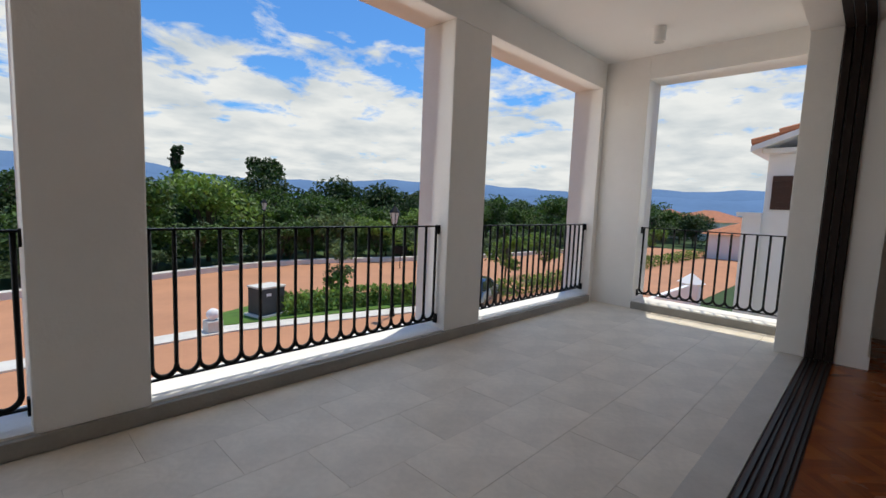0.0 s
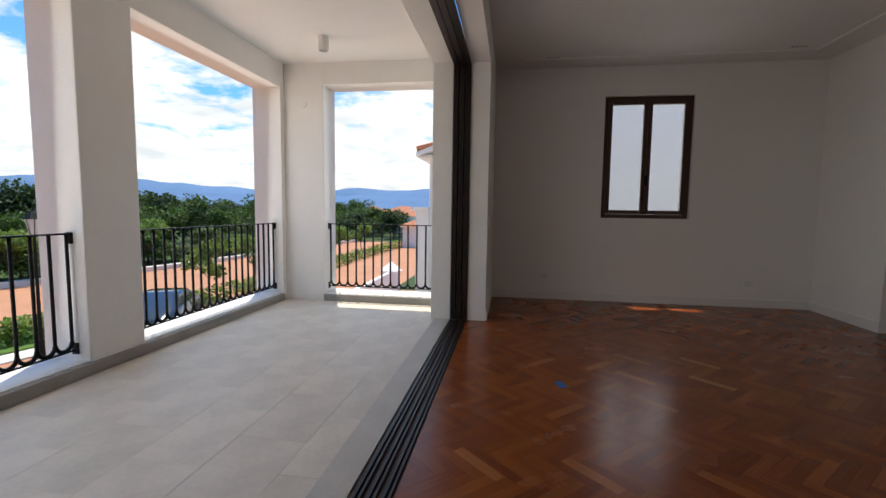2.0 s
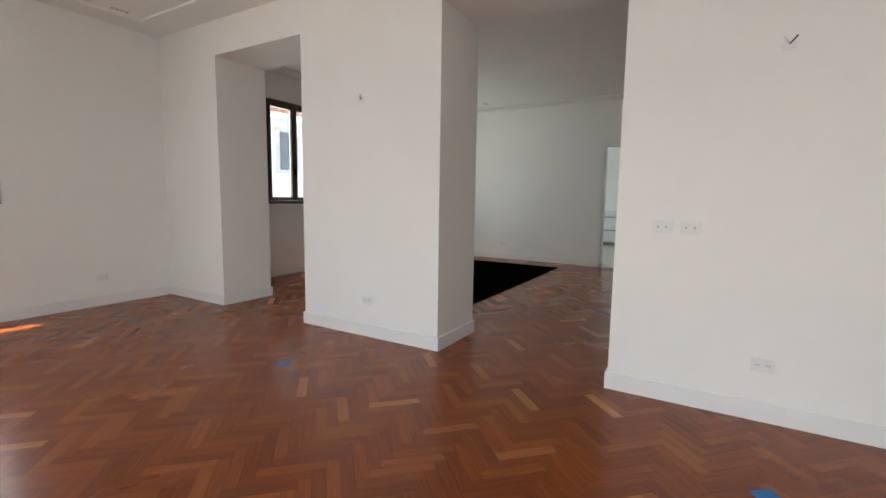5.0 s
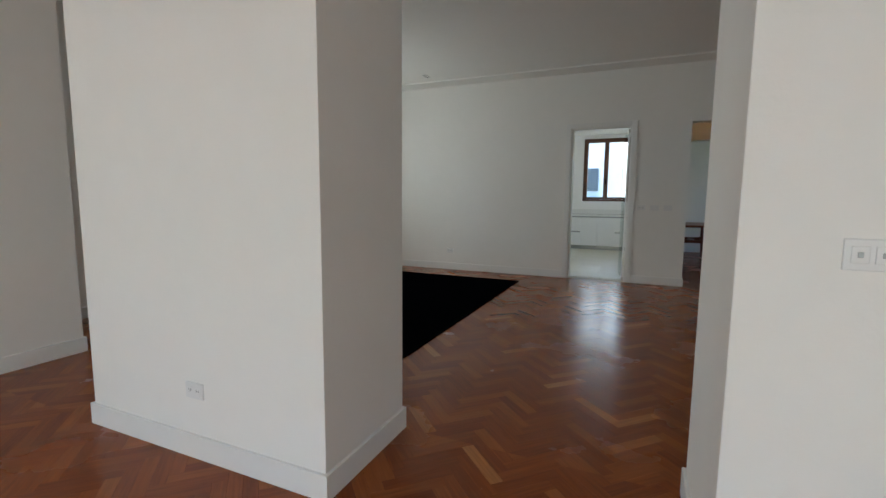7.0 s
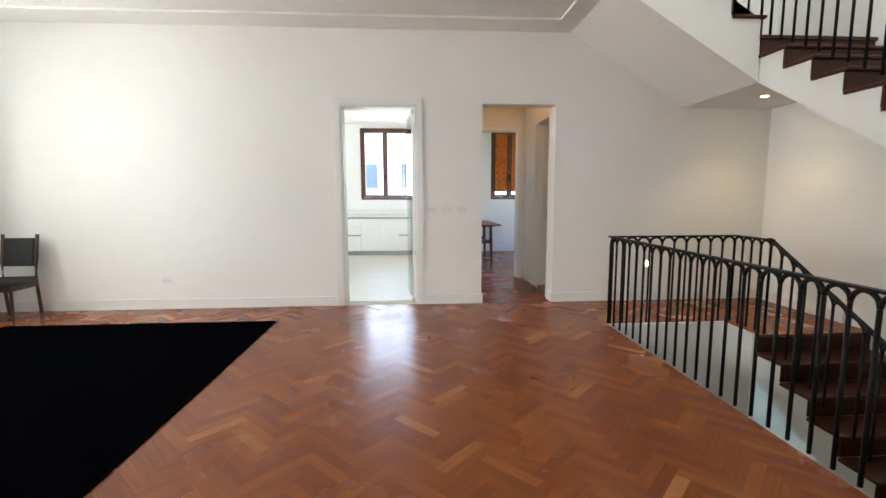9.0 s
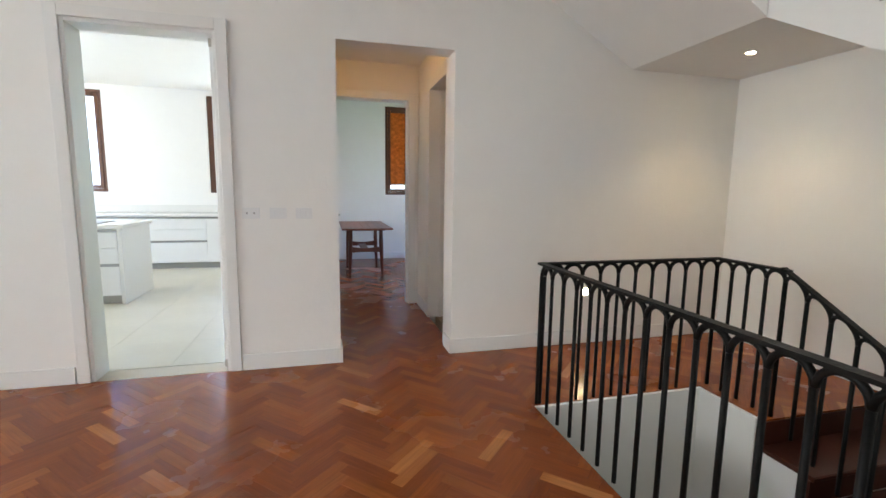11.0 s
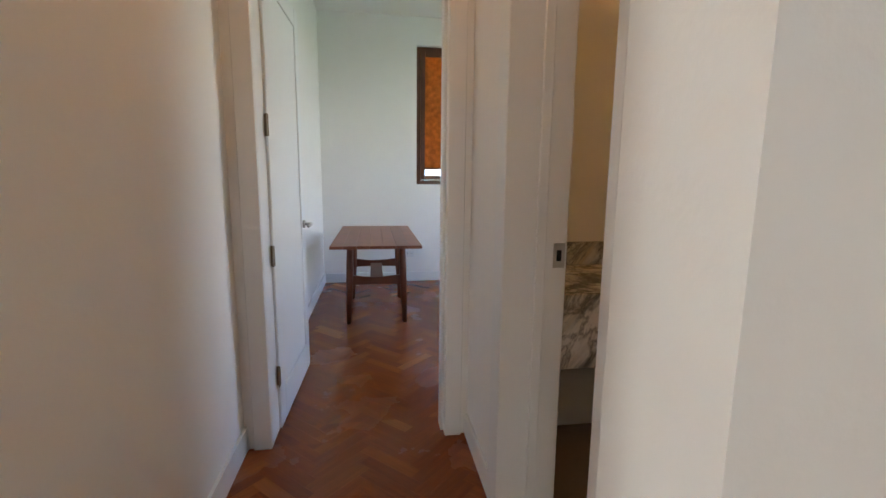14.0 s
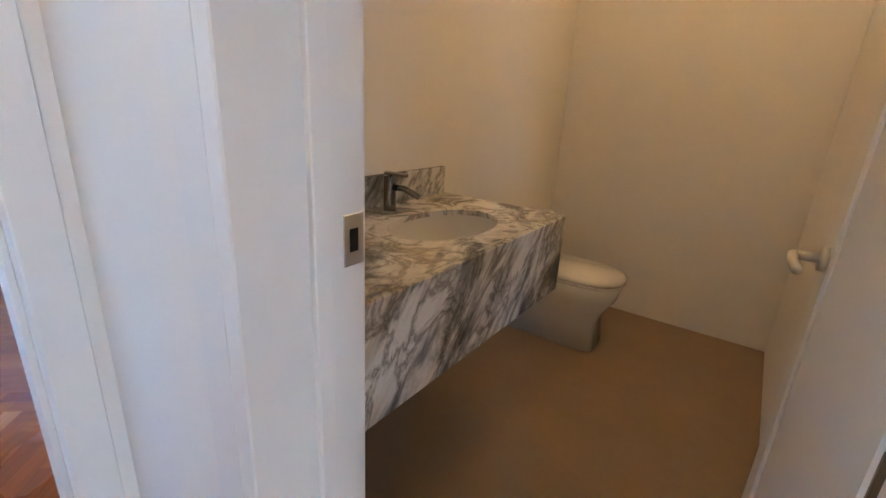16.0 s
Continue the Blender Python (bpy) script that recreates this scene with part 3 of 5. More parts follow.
box_part("track_bed", (-5.083, 2.4, -0.39, -0.19, -0.02, -0.006), GAP, sl)
structure("threshold_stone", [(-5.083 - 0.5, 2.4, -0.57, -0.392, -0.02, 0.004)], THRESHOLD, "grey stone strip before the sliding door", "threshold", bev=0.003)

# ---- iron railings ----
def arc(c, r, a0, a1, n, ax):
    """Points of an arc in the upright plane that runs along ax."""
    return [Vector(c) + ax * (r * math.cos(a0 + (a1 - a0) * k / n)) + Vector((0, 0, r * math.sin(a0 + (a1 - a0) * k / n))) for k in range(n + 1)]


def balcony_rail(label, p0, p1):
    """Flat top bar, upright bars joined by U bends at the foot, thin bottom bar, wall brackets."""
    p0, p1 = Vector(p0), Vector(p1)
    L = (p1 - p0).length
    ax = (p1 - p0).normalized()
    th = thing("balcony_railing", label, "railing", "balcony railings")
    n = round((L - 0.06) / 0.122)
    st = (L - 0.06) / n
    turn = Matrix.Translation(p0) @ Matrix.Rotation(math.atan2(ax.y, ax.x), 4, "Z")
    for nm, d in (("top_bar", (0, L, -0.022, 0.022, 1.048, 1.060)), ("bottom_bar", (0, L, -0.012, 0.012, 0.176, 0.186))):
        bm = bmesh.new()
        bx(bm, *d, turn)
        part(nm, bm, IRON, th)
    w, r = 0.0125, st / 2
    for k in range(n + 1):
        a = p0 + ax * (0.03 + k * st)
        bm = bmesh.new()
        tube(bm, [a + Vector((0, 0, z)) for z in (0.19 + r, 1.05)], w, 6)
        smooth(bm)
        part("bar", bm, IRON, th)
        if k < n:
            bm = bmesh.new()
            tube(bm, arc(a + ax * r + Vector((0, 0, 0.192 + r)), r, math.pi, math.tau, 10, ax), w * 1.15, 6)
            smooth(bm)
            part("foot_bend", bm, IRON, th)
    for e in (0.0, L - 0.012):
        for z in (0.15, 0.98):
            bm = bmesh.new()
            bx(bm, e, e + 0.012, -0.025, 0.025, z, z + 0.085, turn)
            part("bracket", bm, IRON, th)


RAIL_LABEL = "black wrought iron balcony railing with looped feet"
balcony_rail(RAIL_LABEL, (-5.70, -2.92, 0), (-3.344, -2.92, 0))
balcony_rail(RAIL_LABEL, (-2.839, -2.92, 0), (-0.526, -2.92, 0))
balcony_rail(RAIL_LABEL, (-0.042, -2.92, 0), (2.27, -2.92, 0))
balcony_rail(RAIL_LABEL, (-5.95, -2.24, 0), (-5.95, -0.70, 0))


def arch_rail(name, label, p0, p1, z0=0.0, top=0.92):
    """Rail with pointed-looking round arches under a flat handrail; may slope."""
    p0, p1 = Vector(p0), Vector(p1)
    flat = Vector((p1.x - p0.x, p1.y - p0.y, 0))
    L = flat.length
    ax = flat.normalized()
    th = thing(name, label, "railing", "stair railings")
    n = max(2, round(L / 0.135))
    st = L / n
    up = Vector((0, 0, 1))
    rise = (p1.z - p0.z) / n
    bm = bmesh.new()
    q = (p1 - p0).to_track_quat("X", "Z").to_matrix().to_4x4()
    bx(bm, -0.02, (p1 - p0).length + 0.02, -0.022, 0.022, -0.014, 0, Matrix.Translation(p0 + up * top) @ q)
    part("handrail", bm, IRON, th)
    r = st / 2
    for k in range(n + 1):
        a = p0 + ax * (k * st) + up * (rise * k)
        bm = bmesh.new()
        tube(bm, [a + up * z for z in (z0, top - 0.02 - r)], 0.0115 if 0 < k < n else 0.013, 6)
        smooth(bm)
        part("baluster", bm, IRON, th)
        if k < n:
            bm = bmesh.new()
            pts = arc(a + ax * r + up * (top - 0.016 - r), r, math.pi, 0, 10, ax)
            tube(bm, [p + up * (rise * ((p - a).dot(ax) / st)) for p in pts], 0.0125, 6)
            smooth(bm)
            part("arch", bm, IRON, th)
    return th


STAIR_LABEL = "black iron stair railing with round arches under the handrail"
arch_rail("stair_railing", STAIR_LABEL, (0.56, 5.2, 0), (0.56, 9.36, 0))
arch_rail("stair_railing", STAIR_LABEL, (0.58, 9.36, 0), (1.90, 9.36, 0))
arch_rail("stair_railing", STAIR_LABEL, (1.90, 9.36, 0), (1.90, 8.88, 0))
arch_rail("stair_railing", STAIR_LABEL, (1.90, 8.88, 0), (1.90, 5.1, -2.24))

# ---- stairs ----


def flight_along_y(name, label, y_top, z_top, n, x0, x1):
    """Steps that climb towards +y and end at (y_top, z_top)."""
    th = thing(name, label, "stairs", kind="structure")
    for k in range(1, n + 1):
        z = z_top - RISE * k
        y1 = y_top - RUN * (k - 1)
        box_part("tread", (x0 - 0.02, x1, y1 - RUN - 0.025, y1, z - 0.03, z), STAIRWOOD, th, 0.006)
        box_part("riser", (x0, x1, y1 - RUN + 0.003, y1 - RUN + 0.02, z - RISE, z - 0.03), STAIRWOOD, th)
    box_part("riser", (x0, x1, y_top - 0.002, y_top + 0.015, z_top - RISE, z_top - 0.03), STAIRWOOD, th)
    # saw-toothed white body under the steps
    bm = bmesh.new()
    prof = [(y_top, z_top - 0.43)]
    prof.append((y_top, z_top - RISE - 0.03))
    for k in range(1, n + 1):
        y1, z = y_top - RUN * (k - 1), z_top - RISE * k
        prof.append((y1 - RUN + 0.02, z - 0.03))
        prof.append((y1 - RUN + 0.02, z - RISE - 0.03))
    prof.append((y_top - RUN * n + 0.02, z_top - RISE * n - 0.43))
    a = [bm.verts.new((x0 + 0.004, y, z)) for y, z in prof]
    b = [bm.verts.new((x1, y, z)) for y, z in prof]
    bm.faces.new(a)
    bm.faces.new(b[::-1])
    for i in range(len(prof)):
        j = (i + 1) % len(prof)
        bm.faces.new((a[i], a[j], b[j], b[i]))
    bmesh.ops.triangulate(bm, faces=[f for f in bm.faces if len(f.verts) > 4])
    part("stringer", bm, PLASTER, th, "white plastered stair body")
    return th


flight_along_y("stairs_down", "dark red wooden steps descending between white walls", 8.87, 0.0, 13, SX0, RX - 0.002)
flight_along_y("stairs_up", "dark red wooden steps climbing on a white plastered body", 9.13, 2.84, 13, SX0, RX - 0.002)
structure("stair_landing", [(SX0, RX, 9.135, KY0, 2.41, 2.81)], PLASTER, "white plastered stair landing", "landing")
structure("stair_landing_floor", [(SX0 - 0.02, RX, 9.105, KY0, 2.81, 2.84)], STAIRWOOD, "dark wooden landing floor", "landing")


def flight_along_x():
    th = thing("stairs_upper", "white bodied upper flight with dark wooden steps along the wall", "stairs", kind="structure")
    n = 8
    for k in range(n):
        x1, z = SX0 - RUN * k, 2.84 + RISE * (k + 1)
        box_part("tread", (x1 - RUN, x1 + 0.025, 9.10, KY0 - 0.002, z - 0.03, z), STAIRWOOD, th, 0.006)
        box_part("riser", (x1 - 0.02, x1 - 0.003, 9.12, KY0 - 0.002, z - RISE, z - 0.03), STAIRWOOD, th)
    bm = bmesh.new()
    prof = [(SX0, 2.41)]
    for k in range(n):
        x1, z = SX0 - RUN * k, 2.84 + RISE * (k + 1)
        prof += [(x1 - 0.02, z - RISE - 0.03), (x1 - 0.02, z - 0.03)]
    prof += [(SX0 - RUN * n, 2.84 + RISE * n - 0.03), (SX0 - RUN * n, 2.41 + RISE * n)]
    a = [bm.verts.new((x, 9.125, z)) for x, z in prof]
    b = [bm.verts.new((x, KY0 - 0.001, z)) for x, z in prof]
    bm.faces.new(a)
    bm.faces.new(b[::-1])
    for i in range(len(prof)):
        j = (i + 1) % len(prof)
        bm.faces.new((a[i], a[j], b[j], b[i]))
    bmesh.ops.triangulate(bm, faces=[f for f in bm.faces if len(f.verts) > 4])
    part("stringer", bm, PLASTER, th, "white plastered stair body")


flight_along_x()
arch_rail("stair_railing", STAIR_LABEL, (1.90, 5.3, 0.57), (1.90, 9.1, 2.84))
arch_rail("stair_railing", STAIR_LABEL, (1.84, 9.15, 2.9), (0.5, 9.15, 3.69))

# ---- doors ----
def casing(x0, x1, y, d, h, th, w=0.085, t=0.018):
    """Flat frame around an opening in a wall along x; d is the way it stands proud."""
    ya, yb = sorted((y, y + d * t))
    for dims in ((x0 - w, x0, ya, yb, 0, h + w), (x1, x1 + w, ya, yb, 0, h + w), (x0, x1, ya, yb, h, h + w)):
        box_part("casing", dims, TRIM, th, 0.003)


kd = thing("door_1", "white kitchen door frame with an open frameless glass door", "door", kind="structure")
casing(-2.33, -1.435, KY0, -1, 2.41, kd, 0.075)
for dims in ((-2.33, -2.305, KY0, KY1, 0, 2.41), (-1.46, -1.435, KY0, KY1, 0, 2.41), (-2.305, -1.46, KY0, KY1, 2.385, 2.41)):
    box_part("lining", dims, TRIM, kd, 0.003)
glass_door = thing("glass_door", "clear frameless glass kitchen door standing open", "door", m=pose(-1.48, 10.43, 0, 0, 0, 96))
leaf = box_part("glass_leaf", (0, 0.82, -0.005, 0.005, 0.012, 2.375), DOORGLASS, glass_door, 0.001)
leaf.visible_shadow = False
# white strip that paints in the bright edge of the clear glass
box_part("edge_seal", (-0.004, 0.004, -0.012, 0.012, 0.012, 2.375), TRIM, glass_door, 0.002)
box_part("bottom_patch", (-0.01, 0.15, -0.016, 0.016, 0.01, 0.065), CHROME, glass_door, 0.003)
box_part("top_patch", (-0.01, 0.15, -0.016, 0.016, 2.32, 2.375), CHROME, glass_door, 0.003)

ed = thing("door_2", "white study door frame with stepped casing", "door", kind="structure")
casing(-0.66, 0.20, 12.06, -1, 2.36, ed, 0.085)
for dims in ((-0.70, -0.66, 12.06, 12.24, 0, 2.40), (0.20, 0.24, 12.06, 12.24, 0, 2.40), (-0.66, 0.20, 12.06, 12.24, 2.36, 2.40)):
    box_part("lining", dims, TRIM, ed, 0.003)
box_part("stop", (0.185, 0.20, 12.10, 12.18, 0, 2.36), TRIM, ed, 0.002)


def lever(parent, x, y, z, s, d):
    """Rose and lever handle; s is the way the lever points along x, d the side of the leaf."""
    bm = bmesh.new()
    cyl(bm, (x, y, z), (x, y + d * 0.012, z), 0.026, seg=18)
    cyl(bm, (x, y + d * 0.012, z), (x, y + d * 0.055, z), 0.010, seg=12)
    tube(bm, [(x, y + d * 0.055, z), (x + s * 0.06, y + d * 0.058, z), (x + s * 0.115, y + d * 0.052, z - 0.004)], 0.0095, 10)
    smooth(bm)
    return part("handle", bm, CHROME, parent, "brushed metal lever handle")


def door_leaf(name, label, m, w, h, hinges=True):
    """Leaf with a recessed panel; local x from the hinge, y is thickness."""
    th = thing(name, label, "door", m=m)
    t = 0.04
    s = 0.11
    body = bmesh.new()
    bx(body, 0, w, 0.008, t - 0.008, 0.01, h)
    b = part("panel", body, DOORPAINT, th)
    for dims in ((0, s, 0, t, 0.01, h), (w - s, w, 0, t, 0.01, h), (s, w - s, 0, t, 0.01, 0.20), (s, w - s, 0, t, h - s, h)):
        box_part("rail", dims, DOORPAINT, th, 0.004)
    lever(th, w - 0.06, t, 1.02, -1, 1)
    lever(th, w - 0.06, 0, 1.02, -1, -1)
    for z in (0.305, 0.937, 1.57, 2.20):
        bm = bmesh.new()
        bx(bm, -0.004, 0.0, 0.004, 0.036, z - 0.052, z + 0.052)
        bx(bm, -0.03, -0.004, -0.003, 0.001, z - 0.052, z + 0.052)
        cyl(bm, (-0.006, 0.0, z - 0.05), (-0.006, 0.0, z + 0.05), 0.006, seg=8)
        part("hinge", bm, BRONZE, th, "dull bronze butt hinge")
    return th


door_leaf("study_door", "white panelled study door standing wide open", pose(-0.645, 12.215, 0, 0, 0, 88), 0.84, 2.35)
bd = thing("door_3", "white bathroom door frame with a steel strike plate", "door", kind="structure")
BY0, BY1 = 10.74, 11.43
for dims in ((0.30, 0.54, BY1, 11.47, 0, 2.40), (0.30, 0.54, 10.70, BY0, 0, 2.40), (0.30, 0.54, BY0, BY1, 2.36, 2.40)):
    box_part("lining", dims, TRIM, bd, 0.003)
for dims in ((0.302, 0.32, 11.47, 11.555, 0, 2.485), (0.302, 0.32, 10.637, 10.70, 0, 2.485), (0.302, 0.32, 10.70, 11.47, 2.40, 2.485)):
    box_part("casing", dims, TRIM, bd, 0.003)
box_part("stop", (0.42, 0.455, BY1 - 0.014, BY1, 0, 2.36), TRIM, bd, 0.002)
sp = box_part("strike_plate", (0.488, 0.532, BY1 - 0.003, BY1, 1.01, 1.10), CHROME, bd, 0.001, "steel strike plate")
box_part("latch_hole", (0.50, 0.518, BY1 - 0.0045, BY1 - 0.002, 1.035, 1.075), IRON, sp)
door_leaf("bathroom_door", "white bathroom door opened against the wall", pose(0.545, 10.71, 0, 0, 0, 0.5), 0.68, 2.35)

# ---- bathroom ----
VX0, VX1, VY0, VY1, VZ = 0.522, 1.625, 11.465, 12.055, 0.90


def vanity():
    th = thing("vanity", "wall-hung veined marble vanity with deep apron", "washbasin")
    ap = box_part("apron", (VX0, VX1, VY0, VY0 + 0.022, 0.60, VZ - 0.002), MARBLE, th, 0.002)
    box_part("end_panel", (VX1 - 0.022, VX1 - 0.001, VY0 + 0.022, VY1, 0.60, VZ - 0.022), MARBLE, th, 0.002)
    box_part("backsplash", (VX0, VX1, VY1 - 0.02, VY1, VZ, VZ + 0.115), MARBLE, th, 0.002)
    # top with an oval cut-out
    bm = bmesh.new()
    n = 40
    cx, cy, ra, rb = 1.19, 11.715, 0.235, 0.15
    inner, outer = [], []
    for k in range(n):
        a = math.tau * k / n
        c, s = math.cos(a), math.sin(a)
        inner.append((cx + ra * c, cy + rb * s))
        f = min((VX1 - cx if c > 0 else cx - VX0) / max(abs(c), 1e-6), (VY1 - cy if s > 0 else cy - VY0 - 0.0225) / max(abs(s), 1e-6))
        outer.append((cx + f * c, cy + f * s))
    zs = (VZ, VZ - 0.02)
    ring = [[[bm.verts.new((x, y, z)) for x, y in loop] for loop in (inner, outer)] for z in zs]
    for k in range(n):
        j = (k + 1) % n
        bm.faces.new((ring[0][0][k], ring[0][0][j], ring[0][1][j], ring[0][1][k]))
        bm.faces.new((ring[1][0][k], ring[1][1][k], ring[1][1][j], ring[1][0][j]))
        bm.faces.new((ring[0][0][k], ring[1][0][k], ring[1][0][j], ring[0][0][j]))
    # fill the corners that the rays miss
    for x in (VX0, VX1):
        for y in (VY0 + 0.0225, VY1):
            near = sorted(range(n), key=lambda q: (outer[q][0] - x) ** 2 + (outer[q][1] - y) ** 2)[:2]
            if (outer[near[0]][0] - x) ** 2 + (outer[near[0]][1] - y) ** 2 > 1e-6 and abs(near[0] - near[1]) in (1, n - 1):
                bm.faces.new((ring[0][1][near[0]], ring[0][1][near[1]], bm.verts.new((x, y, VZ))))
    part("top", bm, MARBLE, th)
    bowl = bmesh.new()
    rows = []
    for i in range(9):
        t = i / 8
        s, z = math.cos(t * 1.35) ** 0.6, VZ - 0.02 - 0.15 * math.sin(t * 1.5)
        rows.append([bowl.verts.new((cx + (ra + 0.004) * s * math.cos(math.tau * k / n), cy + (rb + 0.004) * s * math.sin(math.tau * k / n), z)) for k in range(n)])
    for p, q in zip(rows, rows[1:]):
        for k in range(n):
            bowl.faces.new((p[k], q[k], q[(k + 1) % n], p[(k + 1) % n]))
    bowl.faces.new(rows[-1])
    smooth(bowl)
    part("basin", bowl, CERAMIC, th, "white oval undermount basin")
    tap = thing("basin_tap", "chrome single-lever basin tap on the marble top", "tap")
    bm = bmesh.new()
    cyl(bm, (cx, 11.965, VZ), (cx, 11.965, VZ + 0.125), 0.022, seg=20)
    part("body", bm, TAPMETAL, tap)
    bm = bmesh.new()
    tube(bm, [(cx, 11.96, VZ + 0.085), (cx, 11.90, VZ + 0.088), (cx, 11.835, VZ + 0.07)], 0.011, 10)
    smooth(bm)
    part("spout", bm, TAPMETAL, tap)
    bm = bmesh.new()
    bx(bm, cx - 0.012, cx + 0.012, 11.89, 11.985, VZ + 0.127, VZ + 0.139)
    bevel(bm, 0.004, 2)
    part("lever", bm, TAPMETAL, tap)


vanity()


def loft(bm, sections, n=24):
    """Rounded body through (z, cx, cy, half width, half depth, power) sections."""
    rows = []
    for z, cx, cy, a, b, p in sections:
        row = []
        for k in range(n):
            t = math.tau * k / n
            c, s = math.cos(t), math.sin(t)
            row.append(bm.verts.new((cx + a * math.copysign(abs(c) ** (2 / p), c), cy + b * math.copysign(abs(s) ** (2 / p), s), z)))
        rows.append(row)
    for p, q in zip(rows, rows[1:]):
        for k in range(n):
            bm.faces.new((p[k], p[(k + 1) % n], q[(k + 1) % n], q[k]))
    bm.faces.new(rows[0][::-1])
    bm.faces.new(rows[-1])
    smooth(bm)


def toilet():
    th = thing("toilet", "white ceramic toilet with closed lid beside the vanity", "toilet", m=pose(2.40, 12.055, 0))
    bm = bmesh.new()
    loft(bm, [(0.0, 0, -0.33, 0.125, 0.27, 6), (0.16, 0, -0.33, 0.115, 0.255, 5), (0.22, 0, -0.35, 0.13, 0.262, 3.6), (0.30, 0, -0.37, 0.165, 0.29, 2.8), (0.385, 0, -0.38, 0.18, 0.305, 2.6)])
    part("bowl", bm, CERAMIC, th)
    bm = bmesh.new()
    loft(bm, [(0.388, 0, -0.385, 0.178, 0.30, 2.6), (0.396, 0, -0.385, 0.185, 0.308, 2.6), (0.402, 0, -0.385, 0.18, 0.302, 2.6)])
    part("seat", bm, CERAMIC, th)
    bm = bmesh.new()
    loft(bm, [(0.406, 0, -0.385, 0.18, 0.302, 2.6), (0.414, 0, -0.385, 0.188, 0.31, 2.6), (0.428, 0, -0.385, 0.186, 0.308, 2.6), (0.44, 0, -0.385, 0.165, 0.285, 2.6)])
    part("lid", bm, CERAMIC, th)
    bm = bmesh.new()
    loft(bm, [(0.36, 0, -0.10, 0.17, 0.085, 6), (0.40, 0, -0.10, 0.18, 0.09, 6), (0.65, 0, -0.10, 0.19, 0.095, 6)])
    part("tank", bm, CERAMIC, th)
    bm = bmesh.new()
    loft(bm, [(0.652, 0, -0.10, 0.195, 0.098, 6), (0.675, 0, -0.10, 0.198, 0.099, 6), (0.69, 0, -0.10, 0.18, 0.085, 6)])
    part("tank_lid", bm, CERAMIC, th)


toilet()

# ---- study table ----
def study_table():
    th = thing("wooden_table", "reddish hardwood table with planked top and stretchers", "table", m=pose(-0.135, 14.40, 0))
    W, L, H = 0.76, 1.62, 0.775
    k = 7
    for i in range(k):
        x = -W / 2 + i * W / k
        bm = bmesh.new()
        bx(bm, x + 0.0008, x + W / k - 0.0008, -L / 2, L / 2, H - 0.026, H)
        bevel(bm, 0.003)
        part("board", bm, TABLEWOOD, th)
    for sx in (-1, 1):
        for sy in (-1, 1):
            bm = bmesh.new()
            x, y = sx * 0.235, sy * 0.43
            loft(bm, [(0.0, x + sx * 0.022, y + sy * 0.01, 0.020, 0.020, 2.2), (0.38, x + sx * 0.008, y + sy * 0.004, 0.032, 0.030, 2.4), (0.50, x + sx * 0.004, y + sy * 0.002, 0.033, 0.031, 2.4),
                      (H - 0.028, x, y, 0.027, 0.027, 2.2)], 14)
            part("leg", bm, TABLEDARK, th)
    for sy in (-1, 1):
        y = sy * 0.432
        box_part("bearer", (-0.30, 0.30, y - 0.02, y + 0.02, H - 0.066, H - 0.027), TABLEDARK, th, 0.006)
        bm = bmesh.new()
        rows = []
        for q in range(13):
            x = -0.226 + 0.452 * q / 12
            dip = 0.022 * math.sin(math.pi * q / 12)
            rows.append([bm.verts.new((x, y + dy, zz)) for dy, zz in ((-0.014, 0.365 + dip * 0.3), (0.014, 0.365 + dip * 0.3), (0.014, 0.455 - dip), (-0.014, 0.455 - dip))])
        for p, q in zip(rows, rows[1:]):
            for c in range(4):
                bm.faces.new((p[c], p[(c + 1) % 4], q[(c + 1) % 4], q[c]))
        bm.faces.new(rows[0])
        bm.faces.new(rows[-1][::-1])
        part("end_rail", bm, TABLEDARK, th)
    box_part("stretcher", (-0.06, 0.06, -0.415, 0.415, 0.385, 0.407), TABLEDARK, th, 0.004)


study_table()

# roller blind with light below it
bl = thing("roller_blind", "mottled amber fabric roller blind over the study window", "blind")
box_part("fabric", (0.40, 1.29, 15.735, 15.738, 1.47, 2.93), BURLAP, bl)
box_part("bottom_bar", (0.40, 1.29, 15.730, 15.745, 1.45, 1.47), BROWNWOOD, bl, 0.003)

# ---- kitchen units ----
def drawer_unit(label, x0, x1, y0, y1, face, doors=False, m=None):
    """Handleless white unit, fronts on the -y side."""
    th = thing("kitchen_cabinet", label, "cabinet", "kitchen units", m=m)
    box_part("body", (x0, x1, y0 + 0.022, y1, 0.10, 0.88), DOORPAINT, th, 0.002)
    box_part("plinth", (x0, x1, y0 + 0.06, y1, 0.0, 0.10), STEELGREY, th)
    if doors:
        for a, b in ((x0, (x0 + x1) / 2), ((x0 + x1) / 2, x1)):
            box_part("door", (a + 0.002, b - 0.002, y0, y0 + 0.02, 0.11, 0.835), DOORPAINT, th, 0.002)
    else:
        for a, b in ((0.11, 0.44), (0.475, 0.655), (0.66, 0.835)):
            box_part("drawer", (x0 + 0.002, x1 - 0.002, y0, y0 + 0.02, a, b), DOORPAINT, th, 0.002)
        box_part("grip_channel", (x0, x1, y0 + 0.012, y0 + 0.0215, 0.44, 0.475), STEELGREY, th)
    box_part("grip_channel", (x0, x1, y0 + 0.012, y0 + 0.0215, 0.837, 0.868), STEELGREY, th)
    return th


